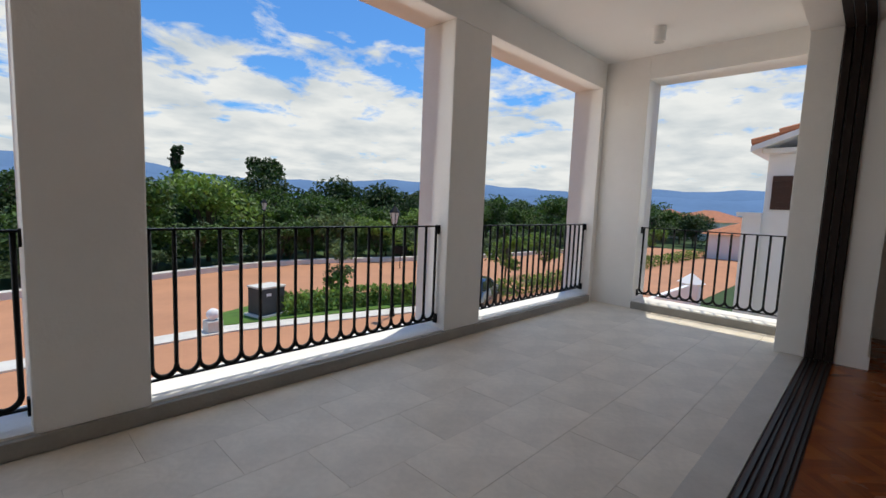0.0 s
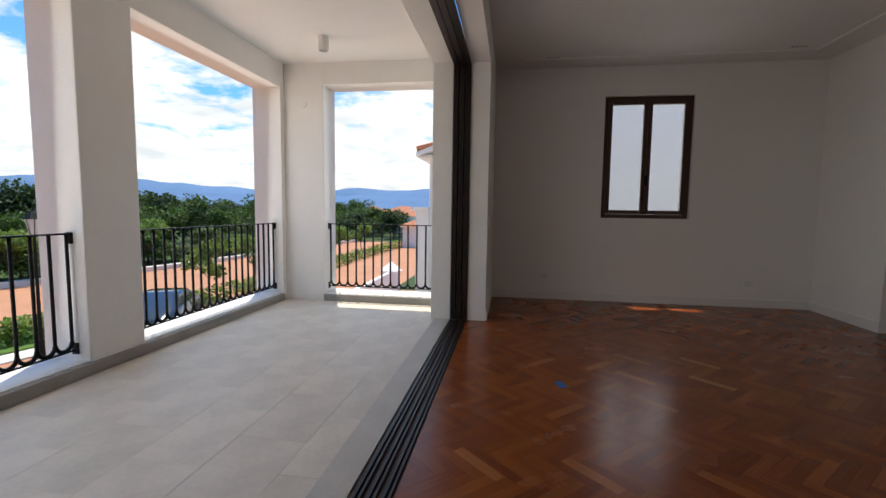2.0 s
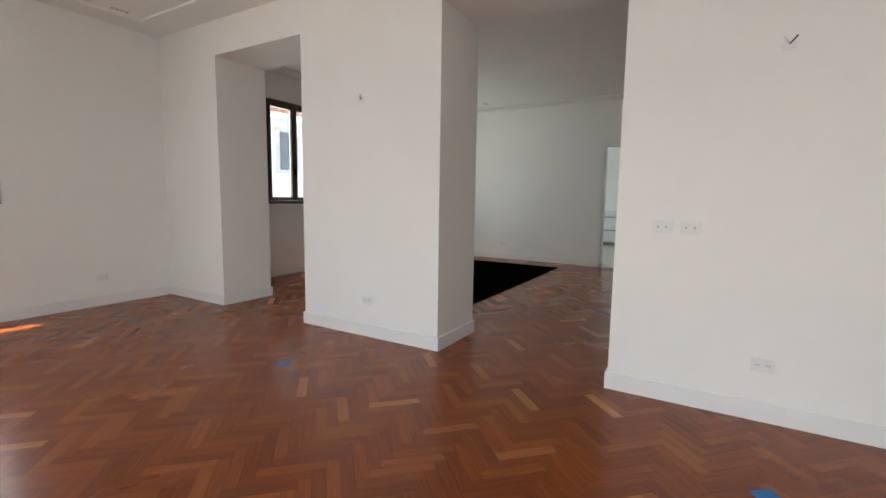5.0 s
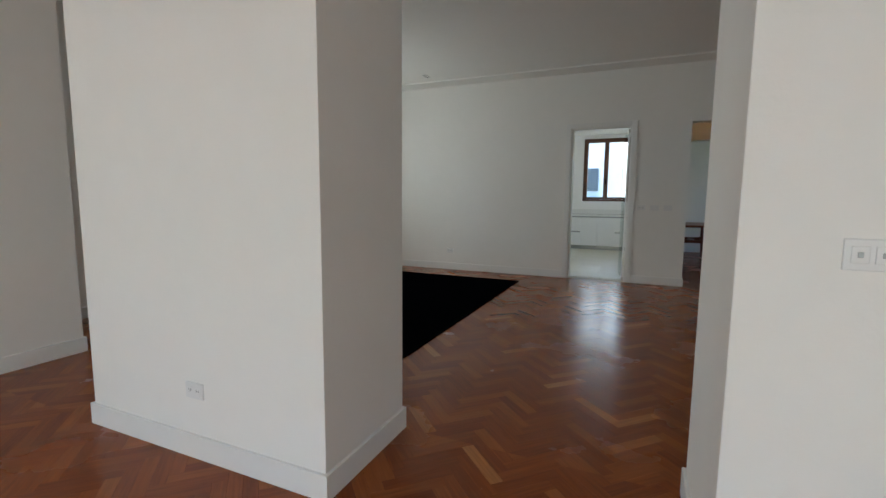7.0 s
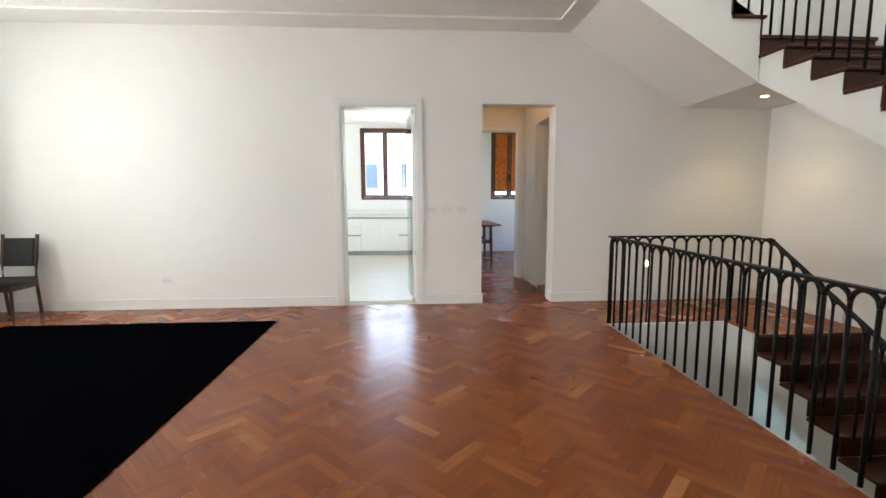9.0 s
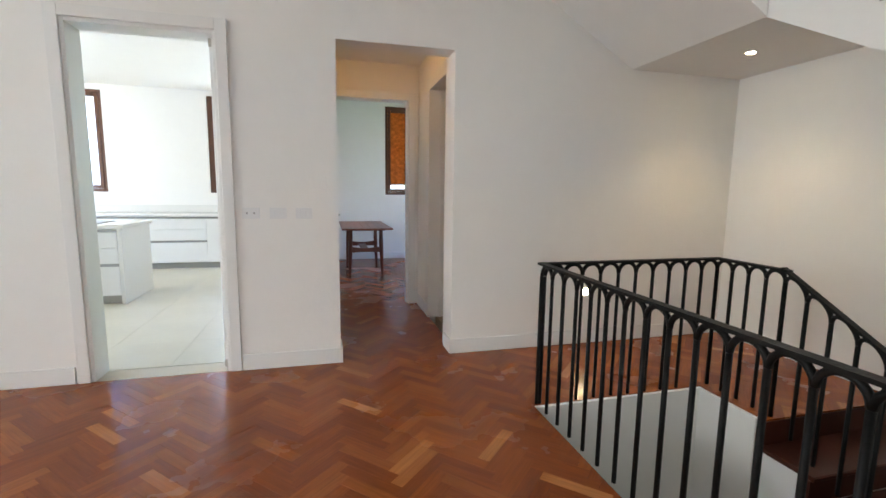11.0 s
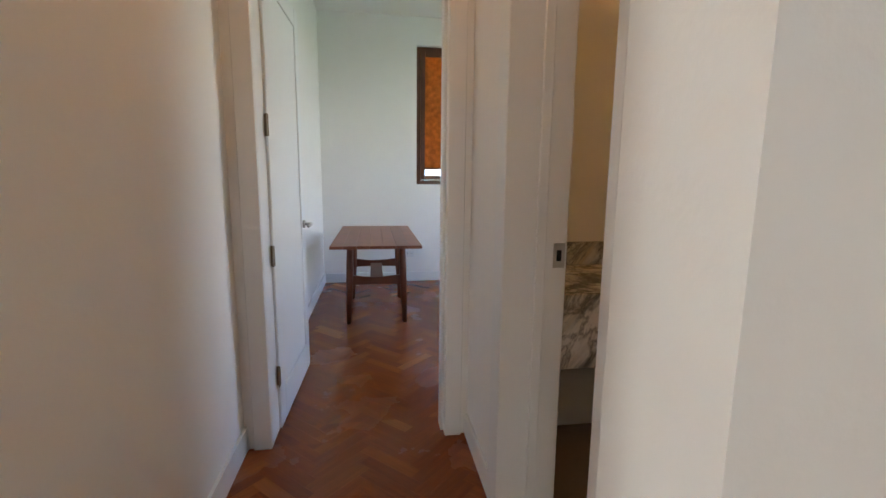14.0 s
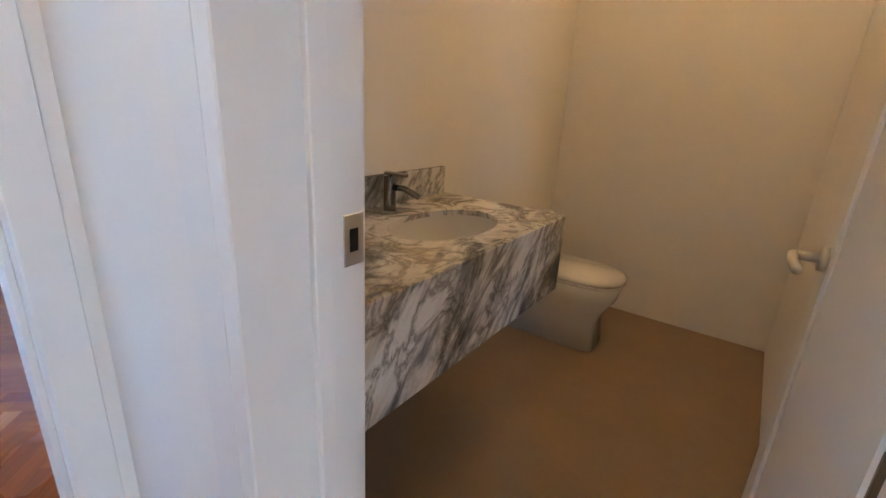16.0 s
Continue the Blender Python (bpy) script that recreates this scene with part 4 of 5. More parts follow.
for k in range(6):
    drawer_unit("white handleless kitchen base cabinet along the back wall", -6.12 + 0.86 * k, -5.26 + 0.86 * k, 15.07, 15.66, 0, doors=k % 2 == 0)
ct = thing("worktop", "white stone worktop along the kitchen wall", "worktop")
box_part("slab", (-6.14, -0.955, 15.04, 15.665, 0.88, 0.92), CERAMIC, ct, 0.004)
box_part("splash", (-6.14, -0.955, 15.645, 15.665, 0.922, 1.04), CERAMIC, ct, 0.002)
for k in range(3):
    drawer_unit("white handleless island drawer unit with grey grip channels", -5.62 + 0.86 * k, -4.76 + 0.86 * k, 12.68, 13.5, 0)
isl = thing("island_worktop", "white stone island worktop with waterfall end", "worktop")
box_part("slab", (-5.64, -2.96, 12.65, 13.53, 0.88, 0.92), CERAMIC, isl, 0.004)
box_part("end_panel", (-3.03, -2.99, 12.66, 13.52, 0.0, 0.88), CERAMIC, isl, 0.003)
hob = thing("hob", "black glass hob let into the island", "hob")
box_part("glass", (-3.9, -3.3, 12.85, 13.33, 0.921, 0.926), CARGLASS, hob, 0.002)

# ---- rug ----
bm = bmesh.new()
bx(bm, -5.72, -2.96, 5.85, 9.68, 0.0, 0.012)
bmesh.ops.bevel(bm, geom=list(bm.edges), offset=0.004, segments=2, affect="EDGES")
tagged(link("rug", bm, RUG), "large plain black rug on the parquet", "rug")


# ---- dining chairs pushed together in the corner ----
def dining_chair(m):
    """Faces local +y; seat centre at the origin."""
    th = thing("dining_chair", "dark wooden dining chair with black leather seat and back", "chair", "stacked dining chairs", m=m)
    bm = bmesh.new()
    bx(bm, -0.23, 0.23, -0.22, 0.23, 0.42, 0.48)
    bevel(bm, 0.02, 3)
    part("seat", bm, LEATHER, th)
    box_part("seat_frame", (-0.215, 0.215, -0.205, 0.215, 0.36, 0.42), CHAIRWOOD, th, 0.004)
    for sx in (-1, 1):
        bm = bmesh.new()
        cyl(bm, (sx * 0.205, 0.20, 0), (sx * 0.20, 0.19, 0.40), 0.014, 0.021, 10)
        part("leg", bm, CHAIRWOOD, th)
        bm = bmesh.new()
        tube(bm, [(sx * 0.205, -0.24, 0), (sx * 0.205, -0.205, 0.42), (sx * 0.21, -0.225, 0.65), (sx * 0.215, -0.29, 0.98)], 0.021, 8)
        part("leg", bm, CHAIRWOOD, th)
    bm = bmesh.new()
    bx(bm, -0.185, 0.185, -0.02, 0.02, -0.17, 0.17, pose(0, -0.245, 0.77, 11, 0, 0))
    bevel(bm, 0.012, 2)
    part("backrest", bm, LEATHER, th)
    return th


SMALL = Matrix.Diagonal((0.92, 0.92, 0.97, 1))
dc = dining_chair(pose(-6.345, 9.36, 0, 0, 0, 4) @ SMALL)
copy_thing(dc, pose(-6.36, 9.83, 0, 0, 0, 2) @ SMALL)
copy_thing(dc, pose(-5.93, 9.99, 0, 0, 0, 181) @ SMALL)


# ---- small fixtures ----
def plate(label, m, kind, w=0.118, h=0.08):
    """Wall plate; local x along the wall, z up, -y out of the wall."""
    th = thing("switch_plate" if kind != "outlet" else "socket", label, "switch" if kind != "outlet" else "socket", "wall plates", m=m)
    bm = bmesh.new()
    bx(bm, -w / 2, w / 2, -0.009, 0, -h / 2, h / 2)
    bevel(bm, 0.003, 2)
    part("cover", bm, PLASTIC, th)
    if kind == "switch":
        for x in (-0.012, 0.016):
            box_part("rocker", (x - 0.013, x + 0.013, -0.0125, -0.008, -0.022, 0.022), PLASTIC, th, 0.002)
    elif kind == "toggle":
        for x in (-0.026, 0.022):
            box_part("rocker", (x - 0.019, x + 0.019, -0.011, -0.008, -0.022, 0.022), PLASTIC, th, 0.002)
            box_part("key_hole", (x - 0.006, x + 0.006, -0.0125, -0.0105, -0.007, 0.007), STEELGREY, th, 0.001)
    else:
        for x in (-0.026, 0.026):
            box_part("insert", (x - 0.02, x + 0.02, -0.011, -0.008, -0.022, 0.022), PLASTIC, th, 0.002)
            for s in (-0.007, 0.007):
                box_part("slot", (x + s - 0.0012, x + s + 0.0012, -0.0115, -0.0105, -0.004, 0.010), IRON, th)
    return th


for x, k in ((-1.255, "toggle"), (-1.07, "switch"), (-0.888, "switch")):
    plate("white plastic switch plate on the wall beside the corridor", pose(x, KY0, 1.175), k)
for x in (-0.76, -0.60):
    plate("white plastic switch plate on the living room wall", pose(x, PY0, 1.15), "toggle")
for x, y in ((-3.22, PY0), (-0.17, PY0), (-4.42, KY0)):
    plate("white plastic wall socket above the skirting", pose(x, y, 0.345), "outlet")
for y in (0.77, 3.50, 9.0):
    plate("white plastic wall socket above the skirting", pose(WX, y, 0.33, 0, 0, 90), "outlet")
plate("white plastic wall socket in the study", pose(0.30, 15.67, 0.36), "outlet")
plate("white plastic switch plate beside the balcony door", pose(-5.35, 0.02, 1.15, 0, 0, 180), "switch", 0.075, 0.118)

for x in (-3.28, -0.19):
    th = thing("wall_lamp_outlet", "bare wall lamp outlet with loose wires", "wall outlet", "wall lamp outlets", m=pose(x, PY0, 2.19))
    bm = bmesh.new()
    cyl(bm, (0, 0, 0), (0, -0.006, 0), 0.035, seg=16)
    part("cap", bm, PLASTIC, th)
    for a in (-0.03, 0.03):
        bm = bmesh.new()
        tube(bm, [(0, -0.004, 0), (a * 0.5, -0.04, 0.012), (a, -0.05, 0.03)], 0.004, 6)
        part("wire", bm, PLASTIC if a < 0 else IRON, th)

for x, y in ((-6.15, 0.77), (-6.08, 3.62), (-4.58, 9.62)):
    th = thing("ceiling_vent", "slim white ceiling air outlet", "vent", "ceiling vents", m=pose(x, y, CZ))
    box_part("frame", (-0.035, 0.035, -0.10, 0.10, -0.008, 0.0), TRIM, th, 0.002)
    for k in range(4):
        box_part("slot", (-0.022, 0.022, -0.085 + k * 0.046, -0.055 + k * 0.046, -0.0095, -0.0075), STEELGREY, th)

th = thing("ceiling_lamp", "white cylinder lamp on the balcony ceiling", "ceiling lamp", m=pose(-4.95, -1.86, 3.19))
bm = bmesh.new()
cyl(bm, (0, 0, -0.15), (0, 0, 0), 0.062, seg=28)
part("housing", bm, TRIM, th)
bm = bmesh.new()
cyl(bm, (0, 0, -0.152), (0, 0, -0.148), 0.05, seg=24)
part("lens", bm, STEELGREY, th)

th = thing("recessed_spot", "small lit recessed spotlight under the landing", "spotlight", m=pose(2.36, 9.68, 2.41))
bm = bmesh.new()
cyl(bm, (0, 0, -0.006), (0, 0, 0), 0.045, seg=24)
part("ring", bm, TRIM, th)
bm = bmesh.new()
cyl(bm, (0, 0, -0.008), (0, 0, -0.005), 0.030, seg=20)
part("bulb", bm, BULB, th)

th = thing("step_light", "small lit step light low on the stair wall", "wall light", m=pose(1.50, KY0, 0.474))
box_part("frame", (-0.045, 0.045, -0.006, 0, -0.045, 0.045), TRIM, th, 0.002)
box_part("glow", (-0.028, 0.028, -0.009, -0.005, -0.03, 0.03), STEPGLOW, th, 0.002)

th = thing("smoke_detector", "small white wall cover on the balcony corner", "wall cover", m=pose(-5.8, -2.52, 2.66, 0, 90, 0))
bm = bmesh.new()
cyl(bm, (0, 0, 0), (0, 0, 0.012), 0.045, seg=20)
part("cover", bm, OUTER, th)

th = thing("pendant_bulb_holder", "bare lamp holder hanging from its bathroom cable", "lamp", m=pose(1.25, 12.06, 2.1))
bm = bmesh.new()
tube(bm, [(0.05, -0.004, 0.14), (-0.02, -0.03, 0.13), (-0.03, -0.05, 0.04), (-0.03, -0.05, -0.02)], 0.005, 6)
part("cable", bm, IRON, th)
bm = bmesh.new()
cyl(bm, (-0.03, -0.05, -0.07), (-0.03, -0.05, -0.01), 0.02, seg=14)
part("holder", bm, CHROME, th)

for x, y, a in ((-3.29, 0.68, 15), (-3.30, 3.36, 70), (-0.21, 3.44, 40)):
    bm = bmesh.new()
    bx(bm, -0.055, 0.055, -0.03, 0.03, 0.0006, 0.002, pose(x, y, 0, 0, 0, a))
    tagged(link("tape_mark", bm, TAPE), "small piece of blue tape on the parquet", "tape", "tape marks")

# ---- outside ----
GZ = -3.2
rng = random.Random(11)


def ground_sheet():
    bm = bmesh.new()
    xs = [-4000, -300, -120, -60, -6.9, 3.2, 60, 300, 4000]
    ys = [-4000, -300, -120, -60, -26, -3.2, 15.9, 100, 4000]
    grid = [[bm.verts.new((x, y, GZ - 0.02)) for y in ys] for x in xs]
    for i in range(len(xs) - 1):
        for j in range(len(ys) - 1):
            bm.faces.new((grid[i][j], grid[i + 1][j], grid[i + 1][j + 1], grid[i][j + 1]))
    return tagged(link("ground", bm, FARGREEN), "green ground reaching to the horizon", "ground", kind="structure")


ground_sheet()


def flat_poly(name, pts, z, mat, label, category, thick=0.02):
    bm = bmesh.new()
    f = bm.faces.new([bm.verts.new((x, y, z)) for x, y in pts])
    r = bmesh.ops.extrude_face_region(bm, geom=[f])
    bmesh.ops.translate(bm, vec=(0, 0, -thick), verts=[v for v in r["geom"] if isinstance(v, bmesh.types.BMVert)])
    return tagged(link(name, bm, mat), label, category, kind="structure")


def far_kerb(x):
    """The curved far edge of the paved road."""
    return -24.6 - 3.4 * math.exp(-((x + 13) / 9) ** 2) + 0.10 * max(0, -x - 22) + (0.12 * (x + 5) if x > -5 else 0)


edge = [(x, far_kerb(x)) for x in range(16, -62, -3)]
flat_poly("road", [(16, -3.3)] + edge + [(-62, -6.2), (-9.8, -6.2), (-9.8, -3.3)], GZ, PAVERS, "terracotta paved road and forecourt", "road")


def kerb_line(label, pts, w=0.28, h=0.16):
    bm = bmesh.new()
    for (a, b), (c, d) in zip(pts, pts[1:]):
        L = math.hypot(c - a, d - b)
        bx(bm, 0, L + 0.05, -w / 2, w / 2, -0.02, h, Matrix.Translation((a, b, GZ)) @ Matrix.Rotation(math.atan2(d - b, c - a), 4, "Z"))
    return tagged(link("kerb", bm, CONCRETE), label, "kerb", kind="structure")


kerb_line("pale concrete kerb along the far edge of the road", edge, 0.55, 0.3)
flat_poly("forecourt", [(-9.8, -6.1), (-24, -6.1), (-24, 0.6), (-9.8, 0.6)], GZ - 0.005, PAVERS, "terracotta paved yard behind the garden wall", "paving")
flat_poly("pavement", [(12, -14.4), (12, -15.3), (-5.6, -15.6), (-12.5, -13.9), (-16, -12.2), (-16, -11.4), (-12.2, -13.1), (-5.5, -14.8)], GZ + 0.05, CONCRETE, "pale concrete strip along the drive", "pavement", 0.06)
flat_poly("lawn", [(-5.2, -15.6), (-5.4, -17.0), (-9.5, -18.8), (-13.2, -17.0), (-14.2, -14.6), (-12.5, -14.0)], GZ + 0.08, GRASS, "bright green lawn island beside the drive", "lawn", 0.08)


# ---- trees ----
def leaves(bm, centre, radii, n, size, r):
    """Small tilted leaf clumps through an uneven ellipsoid shell."""
    for _ in range(n):
        d = Vector((r.gauss(0, 1), r.gauss(0, 1), r.gauss(0, 1))).normalized()
        k = r.random() ** 0.4
        p = Vector(centre) + Vector((d.x * radii[0], d.y * radii[1], d.z * radii[2])) * k
        s = size * r.uniform(0.55, 1.3)
        q = Euler((r.uniform(-1.1, 1.1), r.uniform(-1.1, 1.1), r.uniform(0, 6.3))).to_matrix()
        a = [bm.verts.new(p + q @ Vector(v)) for v in ((-s, 0, 0), (0, -s * 0.55, 0.12 * s), (s, 0, 0), (0, s * 0.55, 0.12 * s))]
        bm.faces.new(a)


def tree(name, label, mat, height, spread, seed, m, n=1500, size=0.2, low=0.25, lumps=9, trunk_r=0.14):
    r = random.Random(seed)
    th = thing(name, label, "tree", m=m)
    bm = bmesh.new()
    top = Vector((r.uniform(-0.3, 0.3), r.uniform(-0.3, 0.3), height * 0.72))
    tube(bm, [(0, 0, -0.1), (top.x * 0.3, top.y * 0.2, height * 0.3), top], trunk_r, 7)
    balls = []
    for k in range(lumps):
        a = math.tau * k / lumps + r.uniform(-0.4, 0.4)
        d = spread * r.uniform(0.25, 0.72) if k else 0
        z = height * (low + (0.93 - low) * r.random() ** 0.7) if k else height * 0.82
        c = Vector((d * math.cos(a), d * math.sin(a), z))
        balls.append((c, spread * r.uniform(0.32, 0.5)))
        st = Vector((0, 0, height * r.uniform(low * 0.6, 0.5)))
        tube(bm, [st, st.lerp(c, 0.55) + Vector((0, 0, 0.15)), c], trunk_r * 0.35, 5)
    part("trunk", bm, BARK, th)
    bm = bmesh.new()
    for c, b in balls:
        leaves(bm, c, (b, b, b * 0.78), n // lumps, size, r)
    part("crown", bm, mat, th)
    return th


protos = [
    tree("tree", "broad dark green tree at the edge of the woods", LEAF, 6.2, 3.4, 1, pose(-4.0, -33, GZ), 2300, 0.22, 0.15, 12),
    tree("tree", "tall dark tree in the woods", LEAF_DARK, 7.0, 2.9, 2, pose(-17.0, -40, GZ), 2100, 0.22, 0.12, 12),
    tree("tree", "light green spreading tree beside the road", LEAF_LIGHT, 5.4, 3.6, 3, pose(-10.3, -32.0, GZ), 2600, 0.20, 0.2, 13),
    tree("tree", "bushy grey-green young tree", LEAF_GREY, 3.2, 2.2, 4, pose(-17.5, -29.0, GZ), 1500, 0.16, 0.1, 9, 0.08),
    tree("tree", "dark layered tree in the woods", LEAF_DARK, 6.6, 3.8, 5, pose(-27, -43, GZ), 2300, 0.24, 0.1, 12),
]
for row, (y, step, kinds, hs) in enumerate(((-29.2, 3.2, (3, 3, 2, 0), 0.75), (-34, 3.9, (0, 1, 3, 0), 0.8), (-41, 4.6, (1, 4, 0), 0.86), (-50, 5.4, (4, 1, 0), 0.88), (-62, 6.6, (4, 1), 0.9))):
    x = 24.0
    while x > -74 - row * 12:
        px, py = x + rng.uniform(-1, 1), y + rng.uniform(-1.6, 1.6) + (0.10 * max(0, -x - 22) if row < 2 else 0)
        s = hs * rng.uniform(0.8, 1.12)
        if not (row < 2 and abs(px + 10.3) < 3.5):
            copy_thing(protos[rng.choice(kinds)], pose(px, py, GZ - 0.4 * (row == 4), 0, 0, rng.uniform(0, 360)) @ Matrix.Diagonal((s, s, s * rng.uniform(0.9, 1.1), 1)))
        x -= step
# undergrowth at the foot of the woods
for row, y in enumerate((-28.6, -31.2)):
    x = 20.0
    while x > -60:
        s = rng.uniform(0.42, 0.68)
        copy_thing(protos[3 if rng.random() < 0.6 else 0], pose(x, far_kerb(x) - 2.0 - 2.4 * row + rng.uniform(-0.6, 0.6), GZ, 0, 0, rng.uniform(0, 360)) @ Matrix.Diagonal((s, s, s * (0.9 if row else 0.7), 1)))
        x -= 1.9 + 0.5 * row
# crown above the woods
tree("tree", "dark umbrella-crowned tree rising above the woods", LEAF_DARK, 9.4, 2.9, 8, pose(-25.1, -55.6, GZ), 1900, 0.26, 0.72, 9, 0.2)
tree("tree", "slim conifer rising above the woods", LEAF_DARK, 10.4, 0.75, 9, pose(-15.5, -58, GZ), 2400, 0.16, 0.5, 44, 0.12)
# young trees and shrubs beside the road
tree("young_tree", "slender grey-leaved tree on the lawn island", LEAF_GREY, 2.9, 0.95, 21, pose(-11.1, -17.4, GZ), 700, 0.09, 0.35, 8, 0.035)
tree("shrub", "spiky yellow-green shrub under the young tree", LEAF_LIGHT, 1.2, 0.6, 22, pose(-10.9, -17.2, GZ), 420, 0.12, 0.1, 6, 0.03)
yt = tree("young_tree", "small yellow-green street tree along the hedge", LEAF_LIGHT, 3.1, 1.35, 23, pose(-19.5, -14.2, GZ), 800, 0.13, 0.4, 8, 0.05)
for x, y in ((-24, -14.6), (-29, -14.9), (-34, -15.2), (-16.4, -16.8), (-40, -15.6), (-47, -16)):
    copy_thing(yt, pose(x, y, GZ, 0, 0, x * 40))


def hedge(label, pts, w=0.8, h=0.75, n=900):
    """Clipped hedge: leaf clumps filling a long box."""
    bm = bmesh.new()
    for (a, b), (c, d) in zip(pts, pts[1:]):
        for _ in range(n):
            t, u, v = rng.random(), rng.uniform(-1, 1), rng.random()
            if abs(u) < 0.7 and v < 0.75:
                u = math.copysign(0.7 + 0.3 * abs(u), u)
            nx, ny = -(d - b), c - a
            L = math.hypot(nx, ny)
            p = Vector((a + (c - a) * t + nx / L * u * w / 2, b + (d - b) * t + ny / L * u * w / 2, GZ + 0.05 + v * h))
            s = rng.uniform(0.06, 0.12)
            q = Euler((rng.uniform(-1.2, 1.2), rng.uniform(-1.2, 1.2), rng.uniform(0, 6.3))).to_matrix()
            bm.faces.new([bm.verts.new(p + q @ Vector(e)) for e in ((-s, 0, 0), (0, -s * 0.6, 0), (s, 0, 0), (0, s * 0.6, 0))])
    return tagged(link("hedge", bm, LEAF_LIGHT), label, "hedge")


hedge("low clipped green hedge along the lawn island", [(-7.6, -15.9), (-11.4, -15.3), (-13.8, -14.2)], 0.9, 0.8, 1500)
hedge("long low green hedge beside the road", [(-15.5, -13.0), (-26, -13.1), (-38, -13.1), (-52, -13.0)], 1.0, 0.8, 1500)


# ---- street things ----
def street_lamp(m):
    th = thing("street_lamp", "black iron street lamp with a glazed lantern", "street lamp", "street lamps", m=m)
    bm = bmesh.new()
    cyl(bm, (0, 0, 0), (0, 0, 0.5), 0.11, 0.07, 12)
    cyl(bm, (0, 0, 0.5), (0, 0, 3.55), 0.05, 0.038, 12)
    part("post", bm, IRON, th)
    bm = bmesh.new()
    cyl(bm, (0, 0, 3.6), (0, 0, 4.05), 0.10, 0.19, 6)
    lan = part("lantern", bm, LAMPGLASS, th, "pale glazed lantern")
    for k in range(6):
        a = math.tau * k / 6
        bm = bmesh.new()
        tube(bm, [(0.10 * math.cos(a), 0.10 * math.sin(a), 3.6), (0.19 * math.cos(a), 0.19 * math.sin(a), 4.05)], 0.012, 4)
        part("lantern_bar", bm, IRON, lan)
    bm = bmesh.new()
    cyl(bm, (0, 0, 4.05), (0, 0, 4.28), 0.23, 0.05, 6)
    part("cap", bm, IRON, th)
    bm = bmesh.new()
    cyl(bm, (0, 0, 4.28), (0, 0, 4.42), 0.03, 0.01, 8)
    part("finial", bm, IRON, th)
    bm = bmesh.new()
    cyl(bm, (0, 0, 3.52), (0, 0, 3.62), 0.05, 0.11, 8)
    part("collar", bm, IRON, th)
    return th


sl0 = street_lamp(pose(-10.9, -13.3, GZ))
copy_thing(sl0, pose(-12.6, -28.6, GZ))
copy_thing(sl0, pose(-27.5, -13.6, GZ))

ub = thing("utility_box", "dark grey utility cabinet with a pale lid on the lawn", "utility box", m=pose(-7.15, -16.1, GZ, 0, 0, 12))
box_part("plinth", (-0.62, 0.62, -0.5, 0.5, 0, 0.16), CONCRETE, ub, 0.01)
box_part("cabinet", (-0.5, 0.5, -0.4, 0.4, 0.16, 1.12), BOXGREY, ub, 0.01)
box_part("lid", (-0.53, 0.53, -0.43, 0.43, 1.12, 1.19), CONCRETE, ub, 0.01)
box_part("door", (-0.02, 0.46, 0.4, 0.412, 0.22, 1.06), BOXGREY, ub, 0.004)
box_part("notice", (0.1, 0.3, 0.412, 0.418, 0.85, 0.95), PLASTIC, ub)
sb = thing("ball_bollard", "white stone ball on a low pedestal", "bollard", m=pose(-4.95, -15.15, GZ))
box_part("pedestal", (-0.24, 0.24, -0.24, 0.24, 0, 0.42), CONCRETE, sb, 0.02)
bm = bmesh.new()
bmesh.ops.create_uvsphere(bm, u_segments=20, v_segments=12, radius=0.2, matrix=Matrix.Translation((0, 0, 0.60)))
smooth(bm)
part("ball", bm, HOUSEWHITE, sb)
sg = thing("street_sign", "dark street sign on a thin post", "sign", m=pose(-19.5, -23.0, GZ, 0, 0, -40))
box_part("post", (-0.03, 0.03, -0.03, 0.03, 0, 1.5), IRON, sg)
box_part("board", (-0.45, 0.45, -0.045, -0.03, 0.95, 1.5), IRON, sg, 0.004)
for k in range(3):
    box_part("text_bar", (-0.36, 0.30 - 0.1 * k, -0.05, -0.044, 1.33 - 0.14 * k, 1.39 - 0.14 * k), PLASTIC, sg)


